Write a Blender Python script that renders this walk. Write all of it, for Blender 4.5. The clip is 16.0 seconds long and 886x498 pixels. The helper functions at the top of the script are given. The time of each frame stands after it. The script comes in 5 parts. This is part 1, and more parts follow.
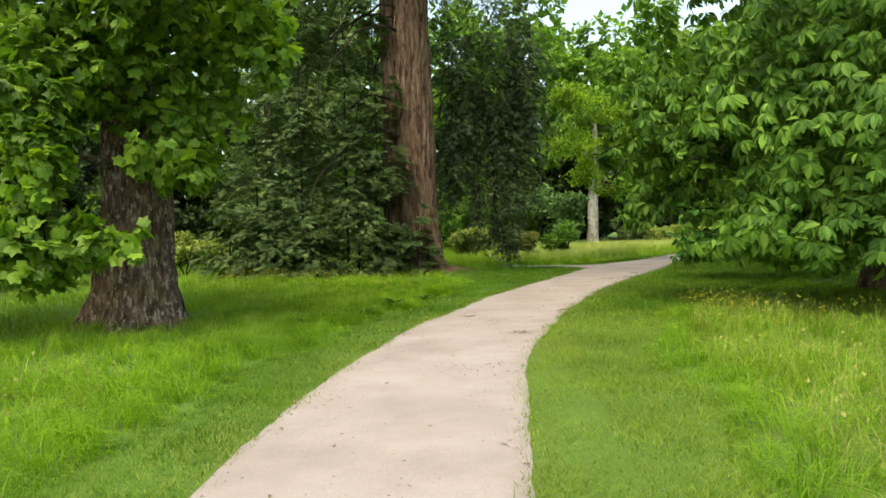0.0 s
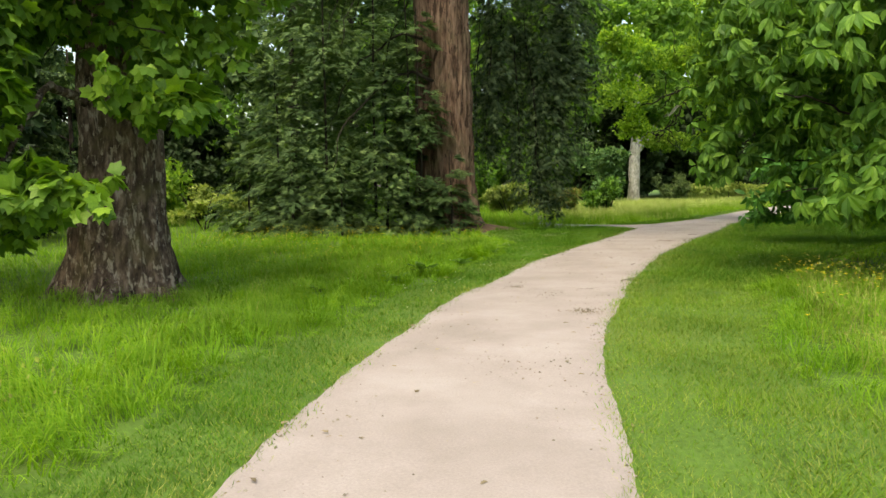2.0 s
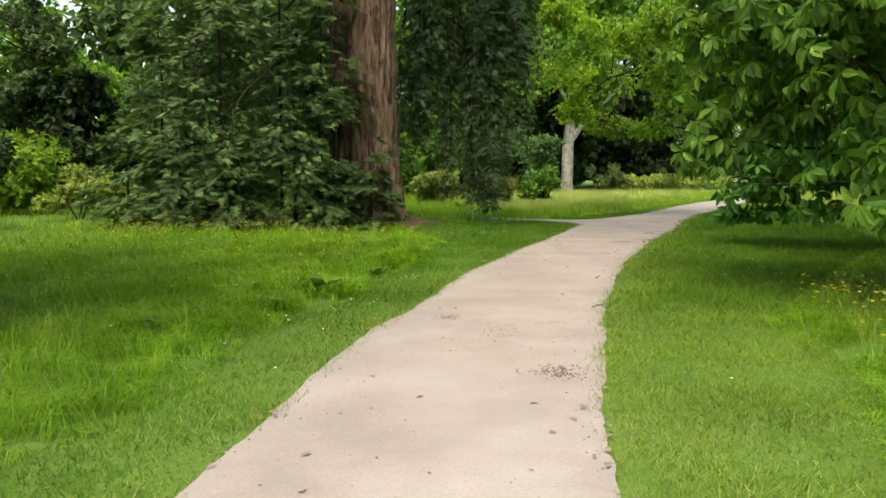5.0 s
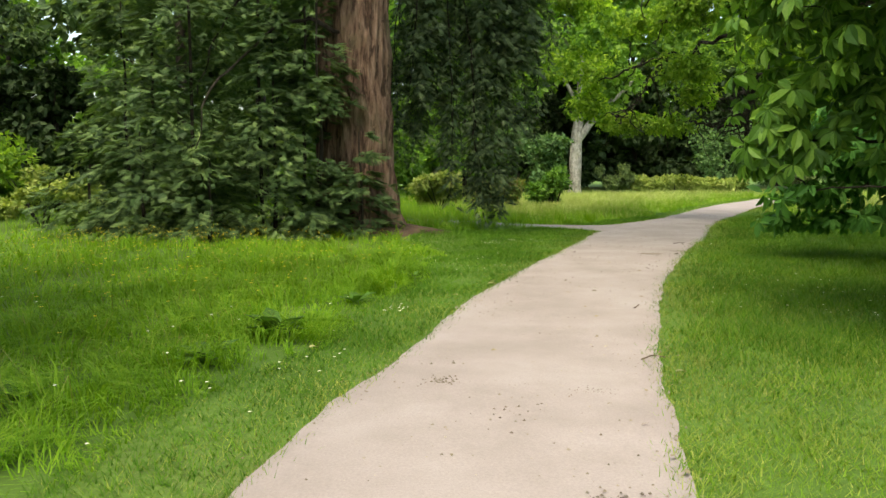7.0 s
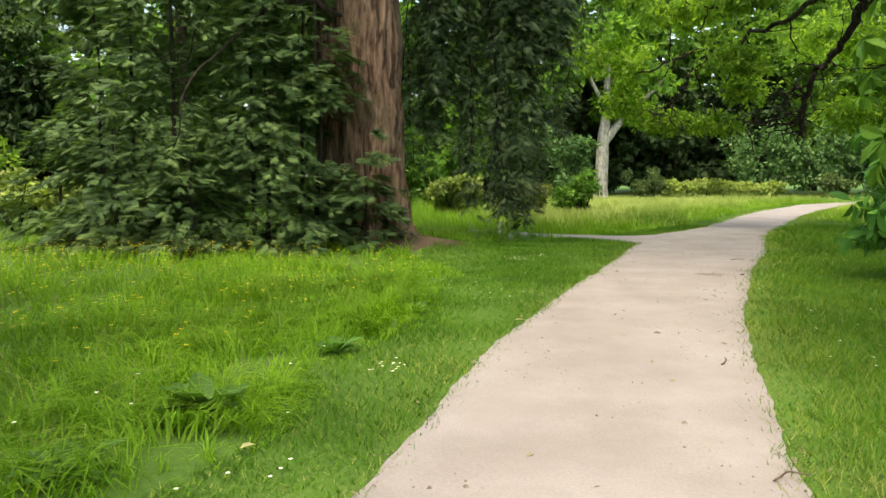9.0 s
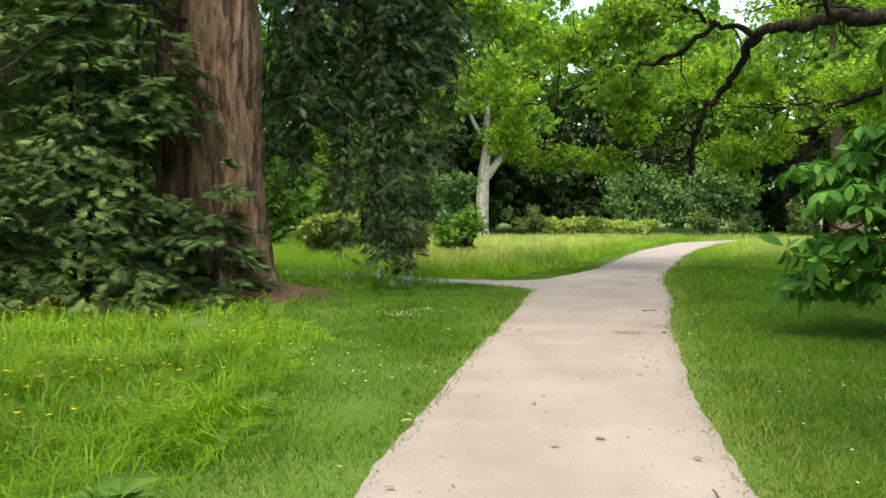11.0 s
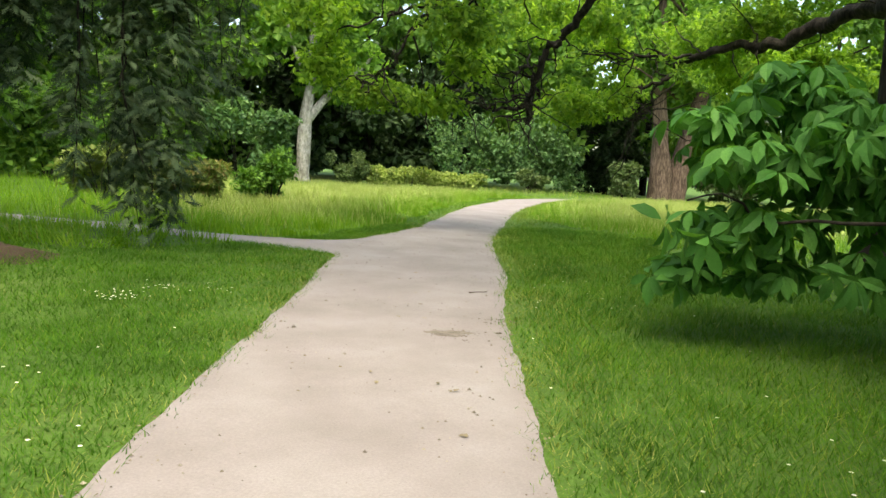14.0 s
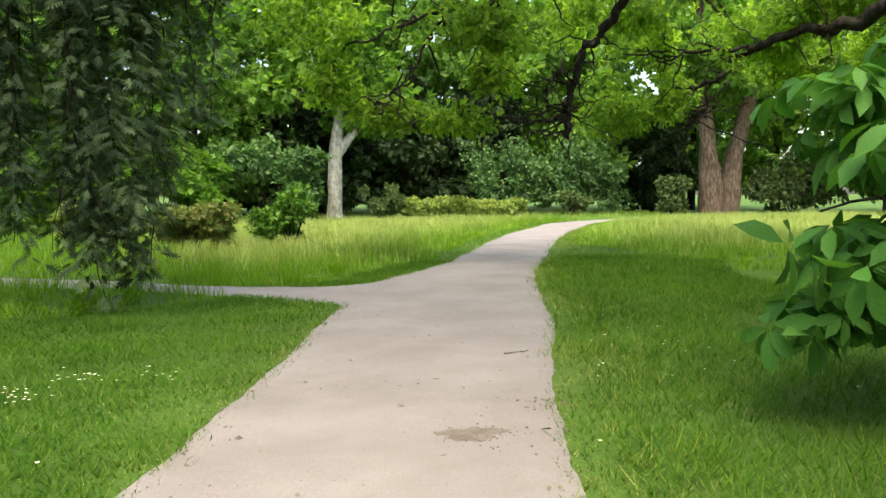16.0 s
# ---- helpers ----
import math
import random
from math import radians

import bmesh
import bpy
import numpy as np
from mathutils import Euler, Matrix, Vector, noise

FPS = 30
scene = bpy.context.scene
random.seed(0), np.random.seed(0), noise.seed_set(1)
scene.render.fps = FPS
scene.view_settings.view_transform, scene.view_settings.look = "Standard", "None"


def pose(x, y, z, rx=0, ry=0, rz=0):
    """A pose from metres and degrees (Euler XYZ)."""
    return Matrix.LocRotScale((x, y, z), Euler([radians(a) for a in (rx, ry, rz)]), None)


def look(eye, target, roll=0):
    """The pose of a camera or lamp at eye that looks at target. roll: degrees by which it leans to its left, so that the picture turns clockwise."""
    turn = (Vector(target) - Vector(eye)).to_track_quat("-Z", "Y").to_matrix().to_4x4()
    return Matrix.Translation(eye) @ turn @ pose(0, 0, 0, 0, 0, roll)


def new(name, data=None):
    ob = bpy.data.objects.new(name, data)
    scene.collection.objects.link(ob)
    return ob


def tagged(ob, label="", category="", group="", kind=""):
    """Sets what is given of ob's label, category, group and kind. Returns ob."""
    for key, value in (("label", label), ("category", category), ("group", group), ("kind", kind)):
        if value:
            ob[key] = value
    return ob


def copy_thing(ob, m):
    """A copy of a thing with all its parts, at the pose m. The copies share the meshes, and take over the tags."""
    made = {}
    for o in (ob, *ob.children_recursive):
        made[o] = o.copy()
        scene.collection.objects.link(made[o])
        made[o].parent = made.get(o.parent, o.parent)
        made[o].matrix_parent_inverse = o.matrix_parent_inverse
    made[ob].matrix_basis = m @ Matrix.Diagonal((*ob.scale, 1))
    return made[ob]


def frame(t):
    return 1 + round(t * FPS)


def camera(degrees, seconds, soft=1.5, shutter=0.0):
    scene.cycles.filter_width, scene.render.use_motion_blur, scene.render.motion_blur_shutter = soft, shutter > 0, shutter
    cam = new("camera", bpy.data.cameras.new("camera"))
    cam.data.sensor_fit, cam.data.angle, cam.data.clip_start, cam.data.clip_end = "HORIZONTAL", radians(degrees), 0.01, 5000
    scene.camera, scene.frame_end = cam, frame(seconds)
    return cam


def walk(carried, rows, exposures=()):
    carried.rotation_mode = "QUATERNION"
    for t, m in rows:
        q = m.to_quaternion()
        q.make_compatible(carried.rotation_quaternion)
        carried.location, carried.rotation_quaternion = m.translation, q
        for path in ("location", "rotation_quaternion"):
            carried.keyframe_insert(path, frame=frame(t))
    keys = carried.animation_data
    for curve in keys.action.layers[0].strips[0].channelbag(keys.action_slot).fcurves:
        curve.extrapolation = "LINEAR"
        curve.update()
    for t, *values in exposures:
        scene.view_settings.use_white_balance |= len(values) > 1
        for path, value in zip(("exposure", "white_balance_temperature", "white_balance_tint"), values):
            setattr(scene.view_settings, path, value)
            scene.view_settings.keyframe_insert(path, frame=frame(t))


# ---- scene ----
cam = camera(60.2, 16.0, soft=1.5)
METRES, EYE, TILT, LEAN, TURN = 17.4, 1.5, 0.0, 0.0, 0.0
ROWS = [
    (0.0, 0.0, 0.0, 0.0, -0.04, -1.55, 1.44),
    (0.5, -0.0043, 0.0304, -0.0015, -0.25, -2.56, 1.17),
    (1.0, -0.0057, 0.0625, -0.003, 0.8, -3.38, 1.03),
    (1.5, -0.0103, 0.0926, -0.0034, 3.81, -4.28, 0.42),
    (2.0, -0.0088, 0.1213, -0.0031, 2.32, -4.75, 0.94),
    (2.5, -0.0097, 0.1533, -0.0022, 2.95, -3.43, 0.75),
    (3.0, -0.0087, 0.1838, 0.0005, -0.79, -0.93, 0.48),
    (3.5, -0.0052, 0.2143, -0.0008, -1.8, -3.36, -0.55),
    (4.0, -0.0057, 0.2438, -0.003, -2.3, -5.09, -0.22),
    (4.2, -0.0054, 0.2561, -0.0031, -3.15, -5.25, -0.22),
    (6.3, 0.0037, 0.3893, -0.0041, -2.7, -6.25, -0.04),
    (6.5, 0.0044, 0.4018, -0.0041, -3.08, -6.23, -0.04),
    (7.0, 0.0097, 0.4345, -0.0032, -2.69, -5.69, -0.03),
    (7.5, 0.0116, 0.467, -0.004, -3.25, -2.87, -0.01),
    (8.0, 0.0167, 0.4992, -0.0041, -2.88, -4.44, -0.32),
    (8.2, 0.0173, 0.5119, -0.0041, -0.4, -5.45, -0.3),
    (10.3, 0.0262, 0.6452, -0.0023, -2.6, -5.25, 0.45),
    (10.5, 0.0274, 0.6578, -0.0021, -2.56, -5.35, 0.49),
    (11.0, 0.0316, 0.6875, -0.0013, -10.15, -2.65, -0.39),
    (11.5, 0.0396, 0.7153, -0.0026, -15.64, -0.22, 0.28),
    (12.0, 0.0476, 0.7441, -0.0042, -16.74, -2.26, 0.14),
    (12.5, 0.0614, 0.7702, -0.0041, -23.44, -4.03, -1.7),
    (13.0, 0.0756, 0.7997, -0.0031, -23.04, -4.62, -3.69),
    (13.5, 0.0876, 0.8257, -0.0024, -23.72, -4.02, -3.99),
    (14.0, 0.1041, 0.853, -0.0028, -22.74, -6.12, -3.69),
    (14.5, 0.1177, 0.8807, -0.0041, -22.47, -6.28, -2.49),
    (15.0, 0.135, 0.9058, -0.0051, -22.57, -5.29, -1.5),
    (15.5, 0.1503, 0.9357, -0.0061, -19.52, -5.84, -0.23),
    (16.0, 0.1638, 0.9638, -0.0057, -19.71, -4.04, 0.19),
]
walk(cam, [(t, pose(0, 0, EYE, TILT, LEAN, TURN) @ pose(METRES * x, METRES * y, METRES * z, 90 + pitch, roll, yaw)) for t, x, y, z, yaw, pitch, roll in ROWS],
     exposures=[(0.0, 1.66, 8000, 2.0), (4.0, 1.68, 7950, 2.0), (7.0, 1.73, 7700, 2.0), (8.0, 1.82, 7700, 2.0), (11.5, 1.92, 7450, 2.0), (16.0, 1.98, 7250, 2.0)])

# ---- world, sun, exposure ----
world = bpy.data.worlds.new("world")
scene.world = world
world.use_nodes = True
wn, wl = world.node_tree.nodes, world.node_tree.links
sky = wn.new("ShaderNodeTexSky")
sky.sky_type, sky.sun_disc = "NISHITA", False
sky.sun_elevation, sky.sun_rotation = radians(64), radians(202)
sky.air_density, sky.dust_density, sky.ozone_density = 1.0, 4.0, 0.0
wn["Background"].inputs["Strength"].default_value = 0.15
wl.new(sky.outputs[0], wn["Background"].inputs["Color"])
sun = new("sun", bpy.data.lights.new("sun", "SUN"))
sun.data.energy, sun.data.angle, sun.data.color = 0.8, radians(45), (1.0, 0.96, 0.90)
sun.matrix_world = look((-9, -22, 50), (0, 0, 0))

# ---- small helpers ----
R = np.random.default_rng(11)


def unit(a):
    return a / np.maximum(np.linalg.norm(a, axis=-1, keepdims=True), 1e-9)


def tri_mesh(name, v, f, mat, smooth=False):
    """A mesh of triangles from arrays."""
    v, f = np.asarray(v, np.float32), np.asarray(f, np.int32)
    me = bpy.data.meshes.new(name)
    me.vertices.add(len(v))
    me.vertices.foreach_set("co", v.ravel())
    me.loops.add(len(f) * 3)
    me.loops.foreach_set("vertex_index", f.ravel())
    me.polygons.add(len(f))
    me.polygons.foreach_set("loop_start", np.arange(0, len(f) * 3, 3, dtype=np.int32))
    me.polygons.foreach_set("use_smooth", np.full(len(f), smooth))
    me.update(calc_edges=True)
    me.materials.append(mat)
    return me


def merge(pieces):
    vs, fs, n = [], [], 0
    for v, f in pieces:
        vs.append(np.asarray(v)), fs.append(np.asarray(f) + n)
        n += len(v)
    return np.concatenate(vs), np.concatenate(fs)


def thing(name, label, category, group="", kind="", at=(0, 0, 0)):
    ob = new(name)
    ob.empty_display_size = 0.2
    ob.location = at
    return tagged(ob, label, category, group, kind)


def part(name, geo, mat, parent, label="", smooth=False):
    ob = new(name, tri_mesh(name, *geo, mat, smooth))
    ob.parent = parent
    if label:
        ob["label"] = label
    return ob


def single(name, geo, mat, label, category, kind="", group="", smooth=False):
    return tagged(new(name, tri_mesh(name, *geo, mat, smooth)), label, category, group, kind)


def tube(pts, radii, sides=8, rough=0.0, seed=0.0):
    """A tapered tube along points, closed at its tip."""
    pts, radii = np.asarray(pts, float), np.asarray(radii, float)
    n = len(pts)
    t = unit(np.gradient(pts, axis=0))
    ref = np.where(np.abs(t[:, 2:3]) > 0.9, [[1.0, 0, 0]], [[0, 0, 1.0]])
    a = unit(np.cross(t, ref))
    b = np.cross(t, a)
    ang = np.linspace(0, 2 * np.pi, sides, endpoint=False)
    r = radii[:, None] * (1 + rough * np.sin(ang[None] * 3 + seed + np.arange(n)[:, None] * 0.9) * 0.5
                          + rough * np.sin(ang[None] * 2 - seed * 2 + np.arange(n)[:, None] * 0.5) * 0.5)
    v = pts[:, None] + r[..., None] * (np.cos(ang)[None, :, None] * a[:, None] + np.sin(ang)[None, :, None] * b[:, None])
    v = np.concatenate([v.reshape(-1, 3), pts[-1:] + t[-1:] * radii[-1]])
    i = np.arange(n - 1)[:, None] * sides
    j = np.arange(sides)[None]
    k = (j + 1) % sides
    q = np.stack([i + j, i + k, i + k + sides, i + j + sides], -1).reshape(-1, 4)
    f = np.concatenate([q[:, [0, 1, 2]], q[:, [0, 2, 3]]])
    cap = np.stack([(n - 1) * sides + j[0], (n - 1) * sides + k[0], np.full(sides, n * sides)], -1)
    return v, np.concatenate([f, cap])


def bend(points, steps=8, wobble=0.0, rng=R):
    """A smooth crooked line through points."""
    p = np.asarray(points, float)
    s = np.linspace(0, len(p) - 1, steps * (len(p) - 1) + 1)
    i = np.clip(s.astype(int), 0, len(p) - 2)
    u = (s - i)[:, None]
    g = np.gradient(p, axis=0)
    h = ((2 * u**3 - 3 * u**2 + 1) * p[i] + (u**3 - 2 * u**2 + u) * g[i] + (3 * u**2 - 2 * u**3) * p[i + 1] + (u**3 - u**2) * g[i + 1])
    w = rng.normal(0, wobble, h.shape)
    w = (w + np.roll(w, 1, 0)) * 0.5
    w[0] = w[-1] = 0
    return h + w


def limb(points, r0, r1, sides=7, wobble=0.03, steps=7, rng=R):
    line = bend(points, steps, wobble, rng)
    return tube(line, np.linspace(r0, r1, len(line)), sides, 0.2, rng.random() * 6)


def trunk_geo(points, radii, sides=56, rings=70, ridge=0.06, folds=13, flare=0.0, seed=1.0):
    """A trunk with vertical bark ridges and a flared foot."""
    line = bend(points, max(2, rings // (len(points) - 1)), 0)
    n = len(line)
    rad = np.interp(np.linspace(0, 1, n), np.linspace(0, 1, len(radii)), radii)
    ang = np.linspace(0, 2 * np.pi, sides, endpoint=False)
    z = line[:, 2:3]
    a = ang[None] + 0.25 * np.sin(z * 0.9 + seed) + 0.1 * np.sin(z * 2.3 + seed * 3)
    wave = np.abs(np.sin(a * folds * 0.5 + 0.8 * np.sin(z * 0.7 + a * 2 + seed))) * 0.6 + np.abs(np.sin(a * folds * 1.1 + seed + 1.3 * np.sin(z * 1.6 + a * 3))) * 0.4
    wave += 0.35 * np.sin(z * 5.1 + a * 5 + seed) * np.sin(a * 4 + seed * 2 + z)
    foot = flare * np.exp(-np.maximum(z, 0) / 0.45) * (1 + 0.45 * np.sin(a * 5 + seed) + 0.25 * np.sin(a * 3 - seed))
    r = rad[:, None] * (1 + ridge * (wave - 0.5) + foot)
    v = np.stack([line[:, :1] + r * np.cos(ang), line[:, 1:2] + r * np.sin(ang), np.repeat(z, sides, 1)], -1).reshape(-1, 3)
    i = np.arange(n - 1)[:, None] * sides
    j = np.arange(sides)[None]
    k = (j + 1) % sides
    q = np.stack([i + j, i + k, i + k + sides, i + j + sides], -1).reshape(-1, 4)
    return v, np.concatenate([q[:, [0, 1, 2]], q[:, [0, 2, 3]]])


# leaf shapes: unit length along y, face up z
def oval_leaf():
    v = [(0, 0, 0), (0, 0.5, -0.03), (0, 1.0, -0.2), (-0.19, 0.34, 0.05), (-0.2, 0.68, -0.01), (0.19, 0.34, 0.05), (0.2, 0.68, -0.01)]
    f = [(0, 1, 3), (3, 1, 4), (4, 1, 2), (0, 5, 1), (5, 6, 1), (6, 2, 1)]
    return np.array(v, float), np.array(f)


def lobed_leaf():
    ring = [(0, 0, 0)]
    for ang, r in ((-105, 0.5), (-74, 0.46), (-48, 0.72), (-24, 0.55), (0, 0.84), (24, 0.55), (48, 0.72), (74, 0.46), (105, 0.5)):
        ring.append((r * math.sin(radians(ang)) * 0.95, 0.18 + r * math.cos(radians(ang)), -0.22 * r * r))
    ring.append((0, 0.2, 0.03))
    n = len(ring) - 1
    return np.array(ring, float), np.array([(n, (i + 1) % n, i) for i in range(n)])


def oak_leaf():
    v = [(0, 0, 0), (-0.2, 0.38, 0.03), (-0.14, 0.5, 0.02), (-0.26, 0.75, 0), (0, 1.0, -0.1), (0.26, 0.75, 0), (0.14, 0.5, 0.02), (0.2, 0.38, 0.03)]
    return np.array(v, float), np.array([(0, 7, 1), (7, 6, 1), (6, 2, 1), (6, 5, 2), (5, 3, 2), (5, 4, 3)])


def clump_leaf():
    v = [(0, 0, 0), (-0.3, 0.45, 0.06), (0, 1, -0.12), (0.3, 0.45, 0.06), (0, 0.45, -0.03)]
    return np.array(v, float), np.array([(4, 1, 0), (4, 2, 1), (4, 3, 2), (4, 0, 3)])


def frond():
    """A flat needled spray: pairs of narrow leaflets joined along one stem."""
    y = np.linspace(0.0, 0.86, 6)
    v = [(0, q, -0.12 * q * q) for q in y]
    f = []
    for i in range(5):
        w = (0.2, 0.3, 0.31, 0.25, 0.13)[i]
        for side in (-1, 1):
            v.append((side * w, y[i] + 0.31 - 0.02 * side, -0.12 * y[i] ** 2 - 0.07))
            f.append((i, i + 1, len(v) - 1) if side < 0 else (i, len(v) - 1, i + 1))
    return np.array(v, float), np.array(f)


def far_leaf():
    v = [(0, 0, 0), (-0.34, 0.45, 0.08), (0, 1, -0.1), (0.34, 0.5, 0.08)]
    return np.array(v, float), np.array([(0, 2, 1), (0, 3, 2)])


OVAL, LOBED, OAK, CLUMP, FROND, FAR = oval_leaf(), lobed_leaf(), oak_leaf(), clump_leaf(), frond(), far_leaf()


def scatter(shape, pos, way, up, size):
    """Copies of a leaf shape at many places, joined into one geometry."""
    sv, sf = shape
    y = unit(way)
    x = unit(np.cross(y, up))
    z = np.cross(x, y)
    s = np.asarray(size)[:, None, None]
    v = pos[:, None] + s * (sv[None, :, :1] * x[:, None] + sv[None, :, 1:2] * y[:, None] + sv[None, :, 2:] * z[:, None])
    f = sf[None] + (np.arange(len(pos)) * len(sv))[:, None, None]
    return v.reshape(-1, 3), f.reshape(-1, 3)


def wave3(p, k, seed):
    """A cheap smooth field in -1..1 at places p."""
    a = p * k + seed
    return (np.sin(a[:, 0] + 1.7 * np.sin(a[:, 1] * 0.9 + seed)) + np.sin(a[:, 1] * 1.1 + 1.5 * np.sin(a[:, 2] + seed * 2)) + np.sin(a[:, 2] * 1.2 + 1.6 * np.sin(a[:, 0] * 0.8 - seed))) / 3


def tips(blobs, n, seed, gap=-0.15, k=1.6, shell=0.45):
    """Twig ends in rounded masses of uneven outline: places and outward ways."""
    rng = np.random.default_rng(seed)
    vol = np.array([b[3] * b[4] * b[5] for b in blobs]) ** 0.75
    which = rng.choice(len(blobs), n * 3, p=vol / vol.sum())
    b = np.array(blobs, float)[which]
    d = unit(rng.normal(size=(n * 3, 3)))
    r = rng.random(n * 3) ** shell
    r *= 1 + 0.22 * wave3(d * 3 + b[:, :3], 2.0, seed * 0.37)
    p = b[:, :3] + d * r[:, None] * b[:, 3:]
    keep = (wave3(p, k, seed * 0.61) > gap) & (p[:, 2] > 0.06)
    p, d, b = p[keep][:n], d[keep][:n], b[keep][:n]
    return p, unit(d / b[:, 3:] * b[:, 3:].mean(1, keepdims=True)), rng


def leaves(shape, blobs, n, per, size, seed, droop=0.3, spread=1.0, gap=-0.15, k=1.6, shell=0.45, level=0.6, floor_z=0.05, whorl=False, shelf=0.0, tumble=0.28, loose=False):
    """Leaves in bunches at twig ends; whorl: spread round the twig like an umbrella."""
    p, o, rng = tips(blobs, n, seed, gap, k, shell)
    m = len(p)
    if shelf:
        tier = p[:, 2] + 0.22 * p[:, 0] + 0.3 * np.sin(p[:, 1] * 1.7 + p[:, 0])
        p = p + np.stack([0 * tier, 0 * tier, (np.round(tier / shelf) * shelf - tier) * 0.7], -1)
    p, o = np.repeat(p, per, 0), np.repeat(o, per, 0)
    rad = unit(rng.normal(size=p.shape))
    if whorl:
        axis = unit(o * 0.75 + np.array([0, 0, 0.75]) + np.repeat(rng.normal(0, 0.25, (m, 3)), per, 0))
        e1 = unit(np.cross(axis, np.array([0.3, 0.2, 0.9])))
        ang = np.tile(np.arange(per) * 2 * np.pi / per, m) + np.repeat(rng.random(m) * 6.28, per) + rng.normal(0, 0.2, len(p))
        ring = e1 * np.cos(ang)[:, None] + np.cross(axis, e1) * np.sin(ang)[:, None]
        way = unit(ring * rng.uniform(0.55, 1.1, (len(p), 1)) + axis * rng.uniform(-0.25, 0.3, (len(p), 1)) + np.array([0, 0, -1.0]) * droop * rng.uniform(0.4, 1.3, (len(p), 1)))
        up = unit(axis + rng.normal(0, 0.3, p.shape))
        s = np.repeat(size * rng.uniform(0.65, 1.1, m), per) * rng.uniform(0.75, 1.1, len(p))
        low = p[:, 2] + way[:, 2] * s > floor_z
        got = (p + way * s[:, None] * 0.12)[low], way[low], up[low], s[low]
        return got if loose else scatter(shape, *got)
    way = unit(o * 0.5 + rad * spread + np.array([0, 0, -droop]))
    up = unit(o * (1 - level) + np.array([0, 0, level]) + rng.normal(0, tumble, p.shape))
    s = size * rng.uniform(0.6, 1.15, len(p))
    pos = p + way * s[:, None] * 0.15
    low = pos[:, 2] > floor_z
    return scatter(shape, pos[low], way[low], up[low], s[low])


def twig(p, o, length, r, rng):
    """A thin twig that ends at a given place."""
    a = p - o * length + np.array([0, 0, length * 0.25])
    return limb([a, (a + p) / 2 + rng.normal(0, 0.08, 3), p], r, r * 0.3, 4, 0.01, 3, rng)


def tiers(axes, per, size, seed, droop=0.35, hang=False):
    """Sprays set flat along drooping boughs that ring upright stems, tier on tier."""
    rng = np.random.default_rng(seed)
    P, W, U, S = [], [], [], []
    for x, y, base, h, r, count in axes:
        for _ in range(count):
            f = rng.random() ** (0.8 if hang else 1.25)
            z = base + f * (h - base)
            reach = r * ((0.3 + 0.7 * f) if hang else (1 - f) ** 0.5) * rng.uniform(0.55, 1.3) + 0.25
            a = rng.uniform(0, 6.28)
            out = np.array((math.cos(a), math.sin(a), 0))
            side = np.array((-out[1], out[0], 0))
            u = np.sort(rng.uniform(0.45, 1.0, per))[:, None]
            end = np.array([[x, y, z]]) + out * reach
            if not hang and wave3(end, 2.3, seed * 0.1)[0] < -0.22:
                continue
            curl = rng.normal(0, 0.15)
            p = np.array((x, y, z)) + out * reach * u + side * reach * curl * u**2 + np.array((0, 0, 1)) * (0.12 * reach * u - droop * reach * u**2)
            lr = np.where(np.arange(per) % 2 == 0, 1.0, -1.0)[:, None] * rng.uniform(0.2, 1.9, (per, 1)) * (1.2 - 0.6 * u)
            p = p + side * lr * 0.16 * reach * (1.2 - u)
            tilt = np.array((0, 0, -1)) * (droop * 0.8 + rng.normal(0, 0.35, (per, 1)))
            P.append(p), W.append(unit(out + side * lr + tilt)), U.append(unit(np.array((0, 0, 1.0)) + out * 0.4 + rng.normal(0, 0.3, (per, 3)))), S.append(size * rng.uniform(0.6, 1.15, per))
    P, W, U, S = map(np.concatenate, (P, W, U, S))
    ok = P[:, 2] + W[:, 2] * S > 0.03
    return scatter(FROND, P[ok], W[ok], U[ok], S[ok])


def strands(lines, step, size, seed):
    """Sprays hung along thin drooping lines."""
    rng = np.random.default_rng(seed)
    P, W = [], []
    for q in lines:
        n = max(4, int((q[0, 2] - q[-1, 2]) / step))
        u = np.sort(rng.random(n)) * (len(q) - 1)
        k = np.arange(len(q))
        p = np.stack([np.interp(u, k, q[:, j]) for j in range(3)], -1)
        a = rng.uniform(0, 6.28, n)
        p = p + np.stack([np.cos(a), np.sin(a), 0 * a], -1) * rng.uniform(0, 0.2, (n, 1))
        P.append(p), W.append(unit(np.stack([np.cos(a), np.sin(a), rng.uniform(-1.3, 0.0, n)], -1)))
    P, W = np.concatenate(P), np.concatenate(W)
    S = size * rng.uniform(0.5, 1.2, len(P))
    ok = P[:, 2] + W[:, 2] * S > 0.03
    return scatter(FROND, P[ok], W[ok], unit(rng.normal(0, 0.5, P[ok].shape) + (0, 0, 1.0)), S[ok])


# ---- materials ----
def material(name):
    m = bpy.data.materials.new(name)
    m.use_nodes = True
    nt = m.node_tree
    return m, nt.nodes, nt.links, nt.nodes["Principled BSDF"]


def ramp(nodes, stops):
    r = nodes.new("ShaderNodeValToRGB")
    while len(r.color_ramp.elements) < len(stops):
        r.color_ramp.elements.new(0.5)
    for e, (at, c) in zip(r.color_ramp.elements, stops):
        e.position, e.color = at, (*c, 1)
    return r


